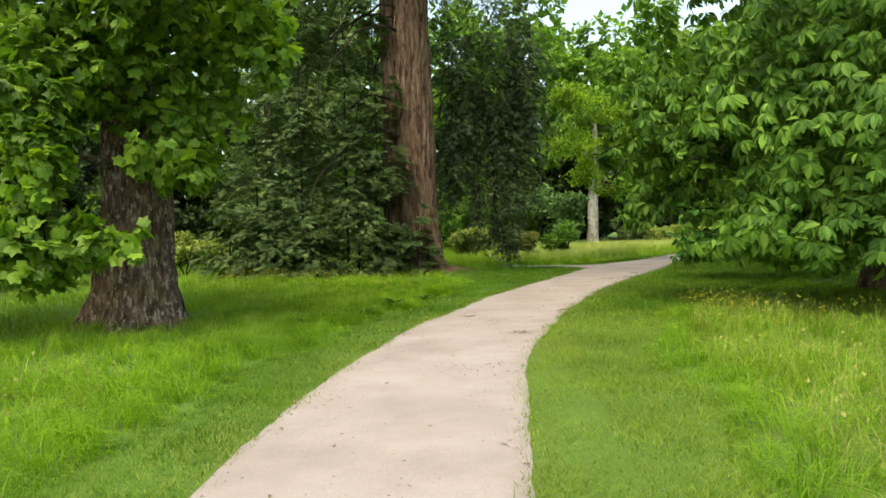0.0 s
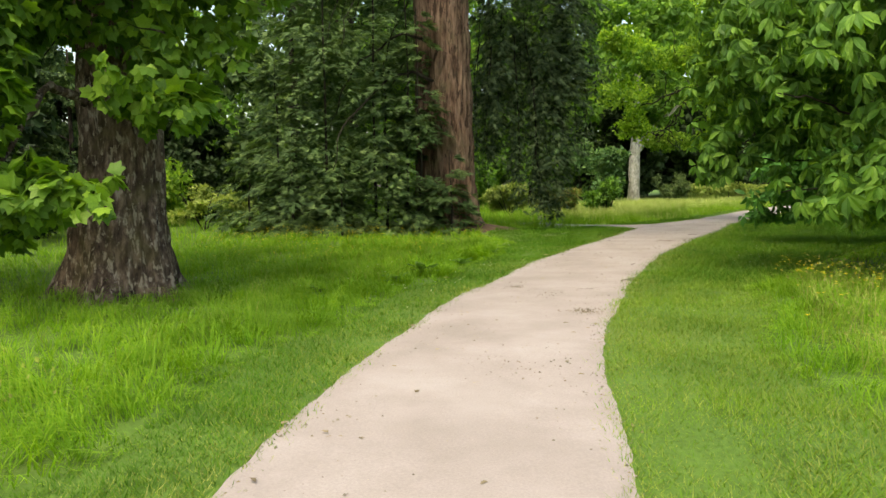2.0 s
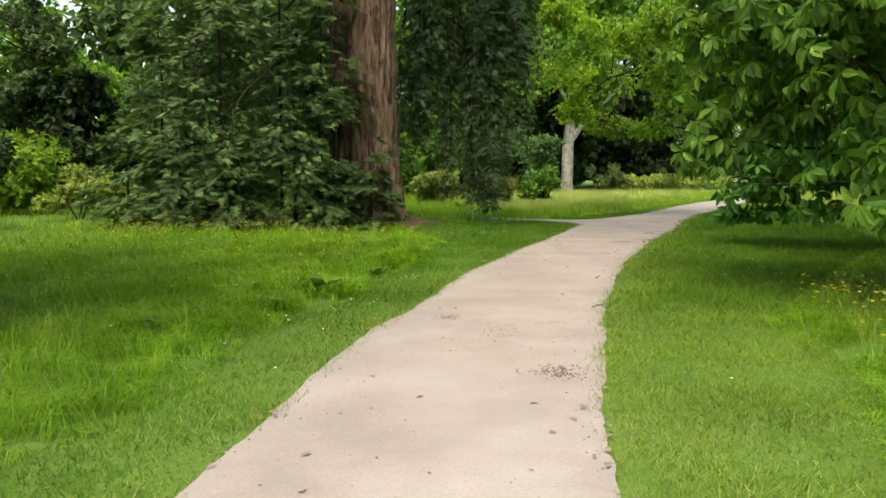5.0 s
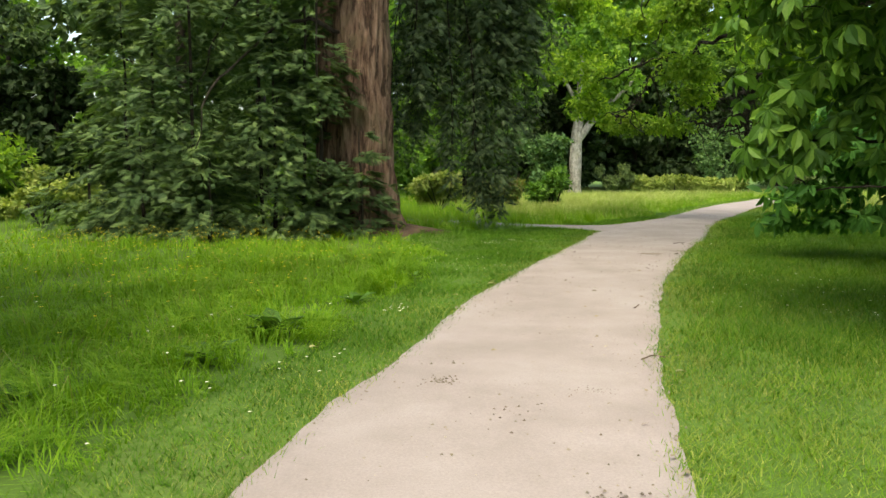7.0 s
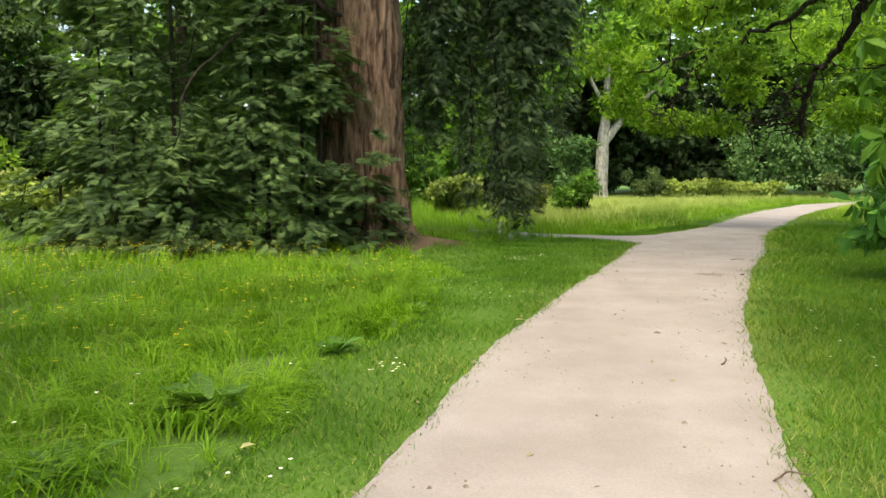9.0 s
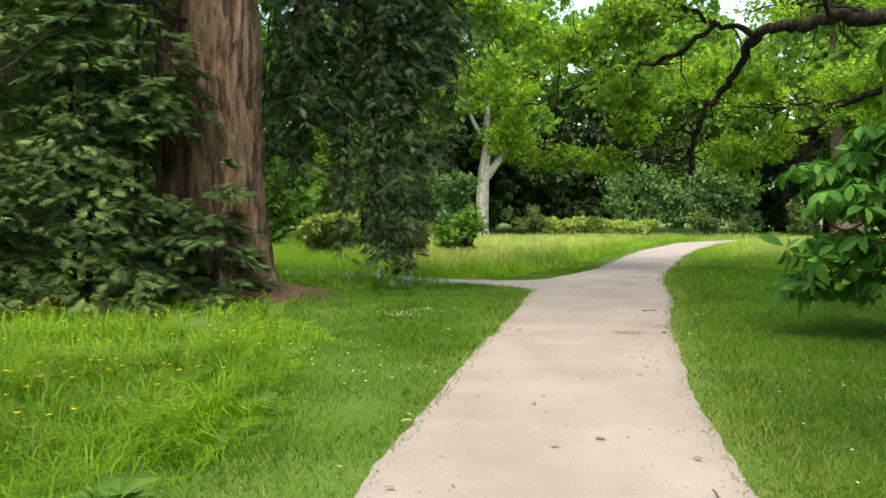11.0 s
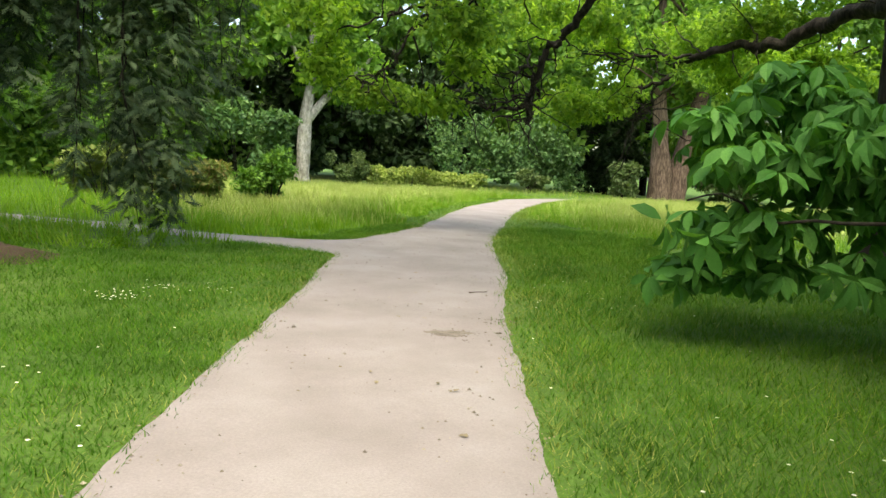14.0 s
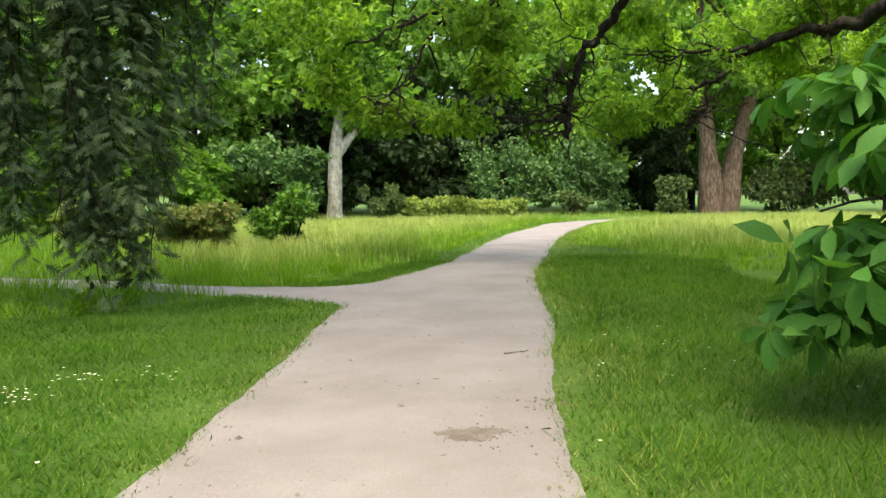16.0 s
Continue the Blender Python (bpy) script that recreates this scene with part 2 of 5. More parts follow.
def noise_node(nodes, links, scale, detail=5, rough=0.6, stretch=None):
    g = nodes.new("ShaderNodeNewGeometry")
    n = nodes.new("ShaderNodeTexNoise")
    n.inputs["Scale"].default_value, n.inputs["Detail"].default_value, n.inputs["Roughness"].default_value = scale, detail, rough
    if stretch:
        mp = nodes.new("ShaderNodeMapping")
        mp.inputs["Scale"].default_value = stretch
        links.new(g.outputs["Position"], mp.inputs["Vector"])
        links.new(mp.outputs[0], n.inputs["Vector"])
    else:
        links.new(g.outputs["Position"], n.inputs["Vector"])
    return n


def mix(nodes, links, fac, a, b, blend="MIX"):
    x = nodes.new("ShaderNodeMix")
    x.data_type, x.blend_type = "RGBA", blend
    for sock, val in ((x.inputs["Factor"], fac), (x.inputs["A"], a), (x.inputs["B"], b)):
        if hasattr(val, "default_value") or hasattr(val, "is_linked"):
            links.new(val, sock)
        else:
            sock.default_value = val if isinstance(val, float) else (*val, 1)
    return x.outputs["Result"]


def leaf_material(name, dark, mid, light, through_light=0.4, rough=0.45, patch=0.5, gloss=0.4, single_leaf=False):
    """Leaves: tone by leaf, slow drift over the crown, light through the blade."""
    m, n, l, b = material(name)
    g = n.new("ShaderNodeNewGeometry")
    r = ramp(n, ((0.0, dark), (0.5, mid), (1.0, light)))
    if single_leaf:
        l.new(n.new("ShaderNodeObjectInfo").outputs["Random"], r.inputs[0])
    else:
        l.new(g.outputs["Random Per Island"], r.inputs[0])
    big = noise_node(n, l, patch, 5, 0.62)
    br = ramp(n, ((0.33, (0.66, 0.7, 0.68)), (0.67, (1.25, 1.2, 1.1))))
    l.new(big.outputs["Fac"], br.inputs[0])
    fine = noise_node(n, l, 60, 2)
    fr = ramp(n, ((0.3, (0.85, 0.87, 0.85)), (0.7, (1.12, 1.1, 1.1))))
    l.new(fine.outputs["Fac"], fr.inputs[0])
    c = mix(n, l, 1.0, r.outputs[0], br.outputs[0], "MULTIPLY")
    c = mix(n, l, 1.0, c, fr.outputs[0], "MULTIPLY")
    l.new(c, b.inputs["Base Color"])
    b.inputs["Roughness"].default_value = rough
    b.inputs["Specular IOR Level"].default_value = gloss
    t = n.new("ShaderNodeBsdfTranslucent")
    warm = mix(n, l, 1.0, c, (1.25, 1.3, 0.55), "MULTIPLY")
    l.new(warm, t.inputs["Color"])
    s = n.new("ShaderNodeMixShader")
    s.inputs[0].default_value = through_light
    l.new(b.outputs[0], s.inputs[1]), l.new(t.outputs[0], s.inputs[2])
    l.new(s.outputs[0], n["Material Output"].inputs["Surface"])
    return m


def bark_material(name, dark, mid, light, stretch=(6, 6, 1.2), bump=0.6, moss=None, blotch=None, patch=None):
    m, n, l, b = material(name)
    f = noise_node(n, l, 2.2, 8, 0.65, stretch)
    r = ramp(n, ((0.36, dark), (0.5, mid), (0.64, light)))
    l.new(f.outputs["Fac"], r.inputs[0])
    c = r.outputs[0]
    if blotch:
        p = noise_node(n, l, 1.0, 5, 0.65, patch or (14, 14, 6))
        pr = ramp(n, ((0.54, (0, 0, 0)), (0.61, (1, 1, 1))))
        l.new(p.outputs["Fac"], pr.inputs[0])
        c = mix(n, l, pr.outputs[0], c, blotch)
    if moss:
        q = noise_node(n, l, 1.3, 5, 0.6)
        qr = ramp(n, ((0.5, (0, 0, 0)), (0.7, (0.7, 0.7, 0.7))))
        l.new(q.outputs["Fac"], qr.inputs[0])
        c = mix(n, l, qr.outputs[0], c, moss)
    l.new(c, b.inputs["Base Color"])
    b.inputs["Roughness"].default_value = 0.92
    b.inputs["Specular IOR Level"].default_value = 0.15
    u = n.new("ShaderNodeBump")
    u.inputs["Strength"].default_value, u.inputs["Distance"].default_value = bump, 0.05
    l.new(f.outputs["Fac"], u.inputs["Height"])
    l.new(u.outputs[0], b.inputs["Normal"])
    return m


def ground_material(name, stops, scale_big, scale_small, bump, rough=0.95, speck=None, dist=0.02, grain=(0.7, 1.25)):
    m, n, l, b = material(name)
    big = noise_node(n, l, scale_big, 5)
    r = ramp(n, stops)
    l.new(big.outputs["Fac"], r.inputs[0])
    small = noise_node(n, l, scale_small, 6, 0.7)
    sr = ramp(n, ((0.3, (grain[0],) * 3), (0.7, (grain[1],) * 3)))
    l.new(small.outputs["Fac"], sr.inputs[0])
    c = mix(n, l, 1.0, r.outputs[0], sr.outputs[0], "MULTIPLY")
    if speck:
        g = n.new("ShaderNodeNewGeometry")
        v = n.new("ShaderNodeTexVoronoi")
        v.inputs["Scale"].default_value = 45
        l.new(g.outputs["Position"], v.inputs["Vector"])
        vr = ramp(n, ((0.0, (1, 1, 1)), (0.16, (0, 0, 0))))
        l.new(v.outputs["Distance"], vr.inputs[0])
        k = noise_node(n, l, 3.0, 3)
        kr = ramp(n, ((0.52, (0, 0, 0)), (0.7, (0.8, 0.8, 0.8))))
        l.new(k.outputs["Fac"], kr.inputs[0])
        fac = mix(n, l, 1.0, vr.outputs[0], kr.outputs[0], "MULTIPLY")
        c = mix(n, l, fac, c, speck)
    l.new(c, b.inputs["Base Color"])
    b.inputs["Roughness"].default_value = rough
    b.inputs["Specular IOR Level"].default_value = 0.2
    u = n.new("ShaderNodeBump")
    u.inputs["Strength"].default_value, u.inputs["Distance"].default_value = bump, dist
    l.new(small.outputs["Fac"], u.inputs["Height"])
    l.new(u.outputs[0], b.inputs["Normal"])
    return m


M_GROUND = ground_material("turf", ((0.3, (0.055, 0.11, 0.016)), (0.55, (0.075, 0.14, 0.022)), (0.75, (0.10, 0.15, 0.035))), 0.6, 25, 0.7)
M_PATH = ground_material("sandy_gravel", ((0.3, (0.2, 0.177, 0.168)), (0.5, (0.238, 0.212, 0.206)), (0.7, (0.274, 0.25, 0.246))), 0.9, 70, 0.2, 0.9, (0.15, 0.125, 0.105), 0.01, (0.86, 1.12))
M_GRIT = ground_material("damp_grit", ((0.35, (0.14, 0.115, 0.095)), (0.65, (0.21, 0.182, 0.16))), 6, 90, 0.6, 0.9, (0.08, 0.06, 0.045), 0.012)
M_SOIL = ground_material("bare_soil", ((0.3, (0.045, 0.03, 0.02)), (0.7, (0.095, 0.065, 0.046))), 3, 40, 0.8)
M_MOWN = leaf_material("mown_blade", (0.08, 0.175, 0.016), (0.12, 0.225, 0.024), (0.22, 0.27, 0.075), 0.45, 0.7, 0.8, 0.12)
# Greener lawn blades, darkened as well to carry the shade under the trees.
M_SHADELAWN = leaf_material("shaded_lawn_blade", (0.04, 0.116, 0.010), (0.062, 0.158, 0.014), (0.102, 0.2, 0.026), 0.45, 0.7, 0.8, 0.12)
M_MEADOW = leaf_material("meadow_blade", (0.105, 0.235, 0.017), (0.145, 0.285, 0.023), (0.215, 0.355, 0.04), 0.48, 0.65, 0.45, 0.12)
M_TUFT = leaf_material("tuft_blade", (0.1, 0.235, 0.017), (0.14, 0.29, 0.023), (0.2, 0.35, 0.044), 0.5, 0.6, 1.5, 0.15)
M_HAY = leaf_material("hay_blade", (0.135, 0.2, 0.03), (0.2, 0.25, 0.058), (0.29, 0.31, 0.115), 0.3, 0.75, 0.5, 0.1)
M_PALEHAY = leaf_material("pale_hay_blade", (0.2, 0.28, 0.06), (0.31, 0.375, 0.12), (0.41, 0.45, 0.2), 0.3, 0.75, 0.4, 0.1)
M_PLANE = leaf_material("plane_leaf", (0.058, 0.135, 0.017), (0.1, 0.21, 0.024), (0.19, 0.33, 0.038), 0.42, 0.5, 0.5, 0.25)
M_MAGNOLIA = leaf_material("large_oval_leaf", (0.045, 0.115, 0.02), (0.085, 0.195, 0.03), (0.165, 0.305, 0.05), 0.38, 0.5, 0.5, 0.18)
M_BROADLEAF = leaf_material("broad_oval_leaf", (0.038, 0.125, 0.026), (0.068, 0.2, 0.04), (0.125, 0.3, 0.07), 0.4, 0.55, 0.7, 0.15)
M_LEAFPIECE = leaf_material("single_oval_leaf", (0.038, 0.125, 0.026), (0.068, 0.2, 0.04), (0.125, 0.3, 0.07), 0.4, 0.55, 0.7, 0.15, True)
M_CONIFER = leaf_material("conifer_spray", (0.03, 0.063, 0.024), (0.064, 0.12, 0.044), (0.148, 0.228, 0.086), 0.3, 0.6, 0.6, 0.2)
M_DARKCON = leaf_material("dark_conifer_spray", (0.024, 0.048, 0.024), (0.055, 0.095, 0.048), (0.14, 0.195, 0.105), 0.34, 0.6, 0.6, 0.2)
M_OAK = leaf_material("oak_leaf", (0.1, 0.2, 0.028), (0.18, 0.315, 0.046), (0.32, 0.465, 0.08), 0.62, 0.55, 0.4, 0.2)
M_WOOD = leaf_material("woodland_leaf", (0.07, 0.16, 0.03), (0.12, 0.25, 0.045), (0.22, 0.37, 0.078), 0.55, 0.6, 0.15, 0.2)
# Near-black evergreen colour stands in for deep shade inside the wood.
M_SHADEYEW = leaf_material("shade_dark_evergreen_leaf", (0.012, 0.028, 0.01), (0.022, 0.046, 0.015), (0.04, 0.07, 0.024), 0.15, 0.6, 0.2, 0.15)
M_RHODO = leaf_material("evergreen_shrub_leaf", (0.05, 0.085, 0.028), (0.085, 0.14, 0.045), (0.15, 0.2, 0.08), 0.25, 0.5, 0.5, 0.25)
M_GREYSHRUB = leaf_material("grey_green_leaf", (0.045, 0.11, 0.04), (0.09, 0.185, 0.065), (0.165, 0.275, 0.11), 0.35, 0.5, 0.3, 0.25)
M_PALESHRUB = leaf_material("pale_shrub_leaf", (0.14, 0.21, 0.045), (0.23, 0.31, 0.08), (0.34, 0.39, 0.14), 0.35, 0.6, 0.8, 0.2)
M_RUSTSHRUB = leaf_material("rusty_shrub_leaf", (0.09, 0.14, 0.035), (0.15, 0.21, 0.05), (0.26, 0.22, 0.10), 0.3, 0.6, 1.2, 0.2)
M_BUTTER = leaf_material("yellow_petal", (0.6, 0.45, 0.02), (0.7, 0.55, 0.02), (0.8, 0.65, 0.03), 0.2, 0.5, 2.0, 0.3)
M_DAISY = leaf_material("white_petal", (0.65, 0.66, 0.6), (0.75, 0.75, 0.7), (0.8, 0.8, 0.78), 0.2, 0.6, 2.0, 0.2)
M_STONE = leaf_material("grit_stone", (0.13, 0.11, 0.095), (0.21, 0.185, 0.16), (0.31, 0.28, 0.25), 0.02, 0.9, 3.0, 0.2)
M_DARKGRIT = leaf_material("dark_grit", (0.10, 0.08, 0.065), (0.14, 0.115, 0.095), (0.19, 0.165, 0.145), 0.02, 0.9, 3.0, 0.2)
M_DOCK = leaf_material("dock_leaf", (0.035, 0.10, 0.015), (0.055, 0.14, 0.02), (0.09, 0.19, 0.03), 0.3, 0.5, 2.0, 0.3)
M_PALELEAF = leaf_material("pale_fallen_leaf", (0.2, 0.22, 0.1), (0.27, 0.28, 0.14), (0.34, 0.33, 0.2), 0.2, 0.6, 2.0, 0.2)
M_DEADLEAF = leaf_material("fallen_leaf", (0.12, 0.095, 0.065), (0.18, 0.15, 0.105), (0.23, 0.2, 0.14), 0.1, 0.8, 3.0, 0.2)
M_PLANEBARK = bark_material("flaking_bark", (0.02, 0.014, 0.010), (0.07, 0.05, 0.037), (0.165, 0.125, 0.095), (5, 5, 1.6), 1.0, (0.1, 0.092, 0.035), (0.24, 0.21, 0.17))
M_REDBARK = bark_material("fibrous_red_bark", (0.035, 0.02, 0.014), (0.125, 0.08, 0.057), (0.2, 0.142, 0.105), (4.5, 4.5, 0.7), 1.0, (0.13, 0.11, 0.065), (0.035, 0.022, 0.015), (6, 6, 1.6))
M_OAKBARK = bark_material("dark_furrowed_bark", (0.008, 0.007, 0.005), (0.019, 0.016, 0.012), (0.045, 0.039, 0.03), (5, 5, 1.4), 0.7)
M_BROWNBARK = bark_material("brown_trunk_bark", (0.04, 0.027, 0.019), (0.09, 0.065, 0.047), (0.16, 0.12, 0.09), (4, 4, 0.9), 0.7)
M_PALEBARK = bark_material("pale_grey_bark", (0.15, 0.145, 0.125), (0.28, 0.275, 0.245), (0.42, 0.41, 0.37), (3, 3, 1.5), 0.3, (0.2, 0.2, 0.12))

# ---- plan of the path ----
EDGE_L = [(-1.7, -40), (-1.65, -10), (-1.6, 0), (-1.5, 4.4), (-1.07, 8.5), (-0.36, 12), (0.08, 13.4), (0.85, 16), (1.88, 18.8), (3.05, 21.6), (4.0, 24), (4.6, 25.5)]
EDGE_R = [(0.4, -40), (0.4, -10), (0.45, 0), (0.5, 4.3), (0.98, 8.8), (1.77, 12), (2.36, 14), (3.1, 16.2), (4.25, 19), (5.34, 21.4), (6.97, 24.6), (8.7, 28.5), (10.1, 30.9), (13.4, 36.6), (16.3, 41.1), (19.4, 45.4), (22.6, 49.2), (30, 53.5), (42, 56)]
FAR_L = [(4.6, 25.5), (5.3, 27.2), (6.1, 28.8), (8.5, 32), (11.4, 37), (14.6, 42.2), (17.4, 46.0), (21.2, 50.8), (29.5, 55.6), (42, 58.2)]
FORK_S = [(5.2, 25.9), (4.5, 26.7), (3.3, 28.0), (1.8, 29.2), (-1, 30.8), (-6, 33), (-12, 35)]
FORK_N = [(6.6, 29.3), (5.2, 28.45), (3.4, 29.1), (2.0, 30.4), (-0.5, 32), (-5.6, 34.3), (-12, 36.3)]


def resample(pts, n):
    p = bend([(x, y, 0) for x, y in pts], 10)[:, :2]
    s = np.r_[0, np.cumsum(np.linalg.norm(np.diff(p, axis=0), axis=1))]
    u = np.linspace(0, s[-1], n)
    return np.stack([np.interp(u, s, p[:, 0]), np.interp(u, s, p[:, 1])], -1)


def path_strip(left, right, n, top, seed, across=9):
    """A ribbon between two edges, crowned in the middle, ragged and sunk at its sides."""
    a, b = resample(left, n), resample(right, n)
    i = np.r_[0, np.cumsum(np.linalg.norm(np.diff(a, axis=0), axis=1))]
    rag = lambda s: 0.02 * np.sin(i * 1.3 + s) + 0.011 * np.sin(i * 3.7 + 2 * np.sin(i * 0.7) + s * 2) + 0.007 * np.sin(i * 8.3 + 3 * np.sin(i * 1.1) + s * 3) + 0.006 * np.sin(i * 17.0 + 4 * np.sin(i * 0.9) + s)
    d = unit(b - a)
    a, b = a + d * rag(seed)[:, None], b + d * rag(seed + 2)[:, None]
    u = np.linspace(0, 1, across)
    xy = a[:, None] * (1 - u)[None, :, None] + b[:, None] * u[None, :, None]
    z = top - 0.017 * np.abs(2 * u - 1) ** 6
    z = np.broadcast_to(z, (n, across)) + 0.004 * np.sin(xy[..., 0] * 3.1 + xy[..., 1] * 1.3) + 0.003 * np.sin(xy[..., 0] * 5.3 - xy[..., 1] * 4.1)
    v = np.concatenate([xy, z[..., None]], -1).reshape(-1, 3)
    q = (np.arange(n - 1)[:, None] * across + np.arange(across - 1)[None]).reshape(-1)
    f = np.concatenate([np.stack([q, q + 1, q + 1 + across], -1), np.stack([q, q + 1 + across, q + across], -1)])
    return v, f


LEFT_ALL = EDGE_L[:-1] + FAR_L
LINE_L, LINE_R = resample(LEFT_ALL, 900), resample(EDGE_R, 900)
FS, FN = resample(FORK_S, 200), resample(FORK_N, 200)


def signed_side(x, y):
    """Metres outside the main path on its left side and on its right side (negative: on it)."""
    xl, xr = np.interp(y, LINE_L[:, 1], LINE_L[:, 0]), np.interp(y, LINE_R[:, 1], LINE_R[:, 0])
    sl = np.interp(y, LINE_L[:, 1], np.gradient(LINE_L[:, 0]) / np.gradient(LINE_L[:, 1]))
    sr = np.interp(y, LINE_R[:, 1], np.gradient(LINE_R[:, 0]) / np.gradient(LINE_R[:, 1]))
    return (xl - x) / np.sqrt(1 + sl**2), (x - xr) / np.sqrt(1 + sr**2)


def on_path(x, y, margin=0.0):
    l, r = signed_side(x, y)
    main = (l < margin) & (r < margin)
    ys = np.interp(x, FS[::-1, 0], FS[::-1, 1])
    yn = np.interp(x, FN[::-1, 0], FN[::-1, 1])
    return main | ((x < 6.4) & (y > ys - margin) & (y < yn + margin) & (x > -12))


# ---- ground and path ----
def ground_height(x, y):
    l, r = signed_side(x, y)
    d = np.clip(np.maximum(l, r) / 2.5, 0, 1)
    h = d * (0.035 * np.sin(x * 0.8 + 1.3 * np.sin(y * 0.5)) + 0.025 * np.sin(y * 1.1 + x * 0.6))
    h = np.where(on_path(x, y, 0.6), 0, h)
    h = h + 0.30 * np.exp(-(((x + 0.5) / 1.5) ** 2 + ((y - 25.0) / 1.5) ** 2))
    return h


def ground_geo():
    gx = np.r_[-2500, -600, -200, -90, np.arange(-45, 62.1, 0.8), 90, 200, 600, 2500]
    gy = np.r_[-2500, -600, -150, -50, np.arange(-8, 96.1, 0.8), 140, 300, 800, 2500]
    X, Y = np.meshgrid(gx, gy)
    v = np.stack([X, Y, ground_height(X.ravel(), Y.ravel()).reshape(X.shape)], -1).reshape(-1, 3)
    w = len(gx)
    q = (np.arange(len(gy) - 1)[:, None] * w + np.arange(w - 1)[None]).reshape(-1)
    return v, np.concatenate([np.stack([q, q + 1, q + 1 + w], -1), np.stack([q, q + 1 + w, q + w], -1)])


single("ground", ground_geo(), M_GROUND, "green turf ground of a park", "ground", "structure", smooth=True)
single("path", path_strip(LEFT_ALL, EDGE_R, 1600, 0.025, 0.4, 11), M_PATH, "pale sandy gravel footpath winding through grass", "path", "structure", smooth=True)
single("side_path", path_strip(FORK_S, FORK_N, 160, 0.018, 1.4), M_PATH, "narrow gravel path branching off", "path", "structure", smooth=True)


# ---- grass ----
def blades(x, y, height, width, lean, rng, bent=True, facing=None):
    """Grass blades standing on the ground, each bent over at its tip."""
    n = len(x)
    z = ground_height(x, y)
    a = rng.random(n) * 2 * np.pi if facing is None else facing
    d = np.stack([np.cos(a), np.sin(a), 0 * a], -1)
    s = np.stack([-np.sin(a), np.cos(a), 0 * a], -1) * (width / 2)[:, None]
    base = np.stack([x, y, z - 0.01], -1)
    up = np.array([0, 0, 1.0])
    if not bent:
        tip = base + d * (lean * height)[:, None] + up * height[:, None]
        return np.stack([base - s, base + s, tip], 1).reshape(-1, 3), np.arange(n * 3).reshape(-1, 3)
    mid = base + d * (lean * height * 0.35)[:, None] + up * (height * 0.62)[:, None]
    tip = base + d * (lean * height * 1.1)[:, None] + up * (height * (1 - 0.25 * lean))[:, None]
    v = np.stack([base - s, base + s, mid + s * 0.75, mid - s * 0.75, tip], 1).reshape(-1, 3)
    k = np.arange(n)[:, None] * 5
    f = np.stack([k + [0, 1, 2], k + [0, 2, 3], k + [3, 2, 4]], 1).reshape(-1, 3)
    return v, f


def mown_width(y, side):
    """How far the mown verge reaches from the path's edge."""
    if side == "l":
        return np.interp(y, [0, 9, 14, 17, 19, 21, 23, 25.5, 27, 29], [0.95, 0.95, 0.85, 1.05, 1.4, 2.0, 3.0, 3.8, 2.2, 0.7]) + 0.12 * np.sin(y * 1.7)
    return np.interp(y, [0, 8, 12, 15, 20, 30, 36, 60], [1.15, 1.5, 1.6, 2.4, 4.5, 3.5, 0.7, 0.5]) + 0.12 * np.sin(y * 1.3)


def beside_path(n, y0, y1, reach, rng, floor=0.0):
    """Places beside the path, thinning out away from it; and how far outside the mown verge they lie."""
    y = rng.uniform(y0, y1, n)
    off = rng.exponential(reach, n) + floor
    left = rng.random(n) < 0.5
    x = np.where(left, np.interp(y, LINE_L[:, 1], LINE_L[:, 0]) - off, np.interp(y, LINE_R[:, 1], LINE_R[:, 0]) + off)
    return x, y


def verge(x, y):
    l, r = signed_side(x, y)
    return np.where(l > r, l, r), np.where(l > r, l - mown_width(y, "l"), r - mown_width(y, "r"))


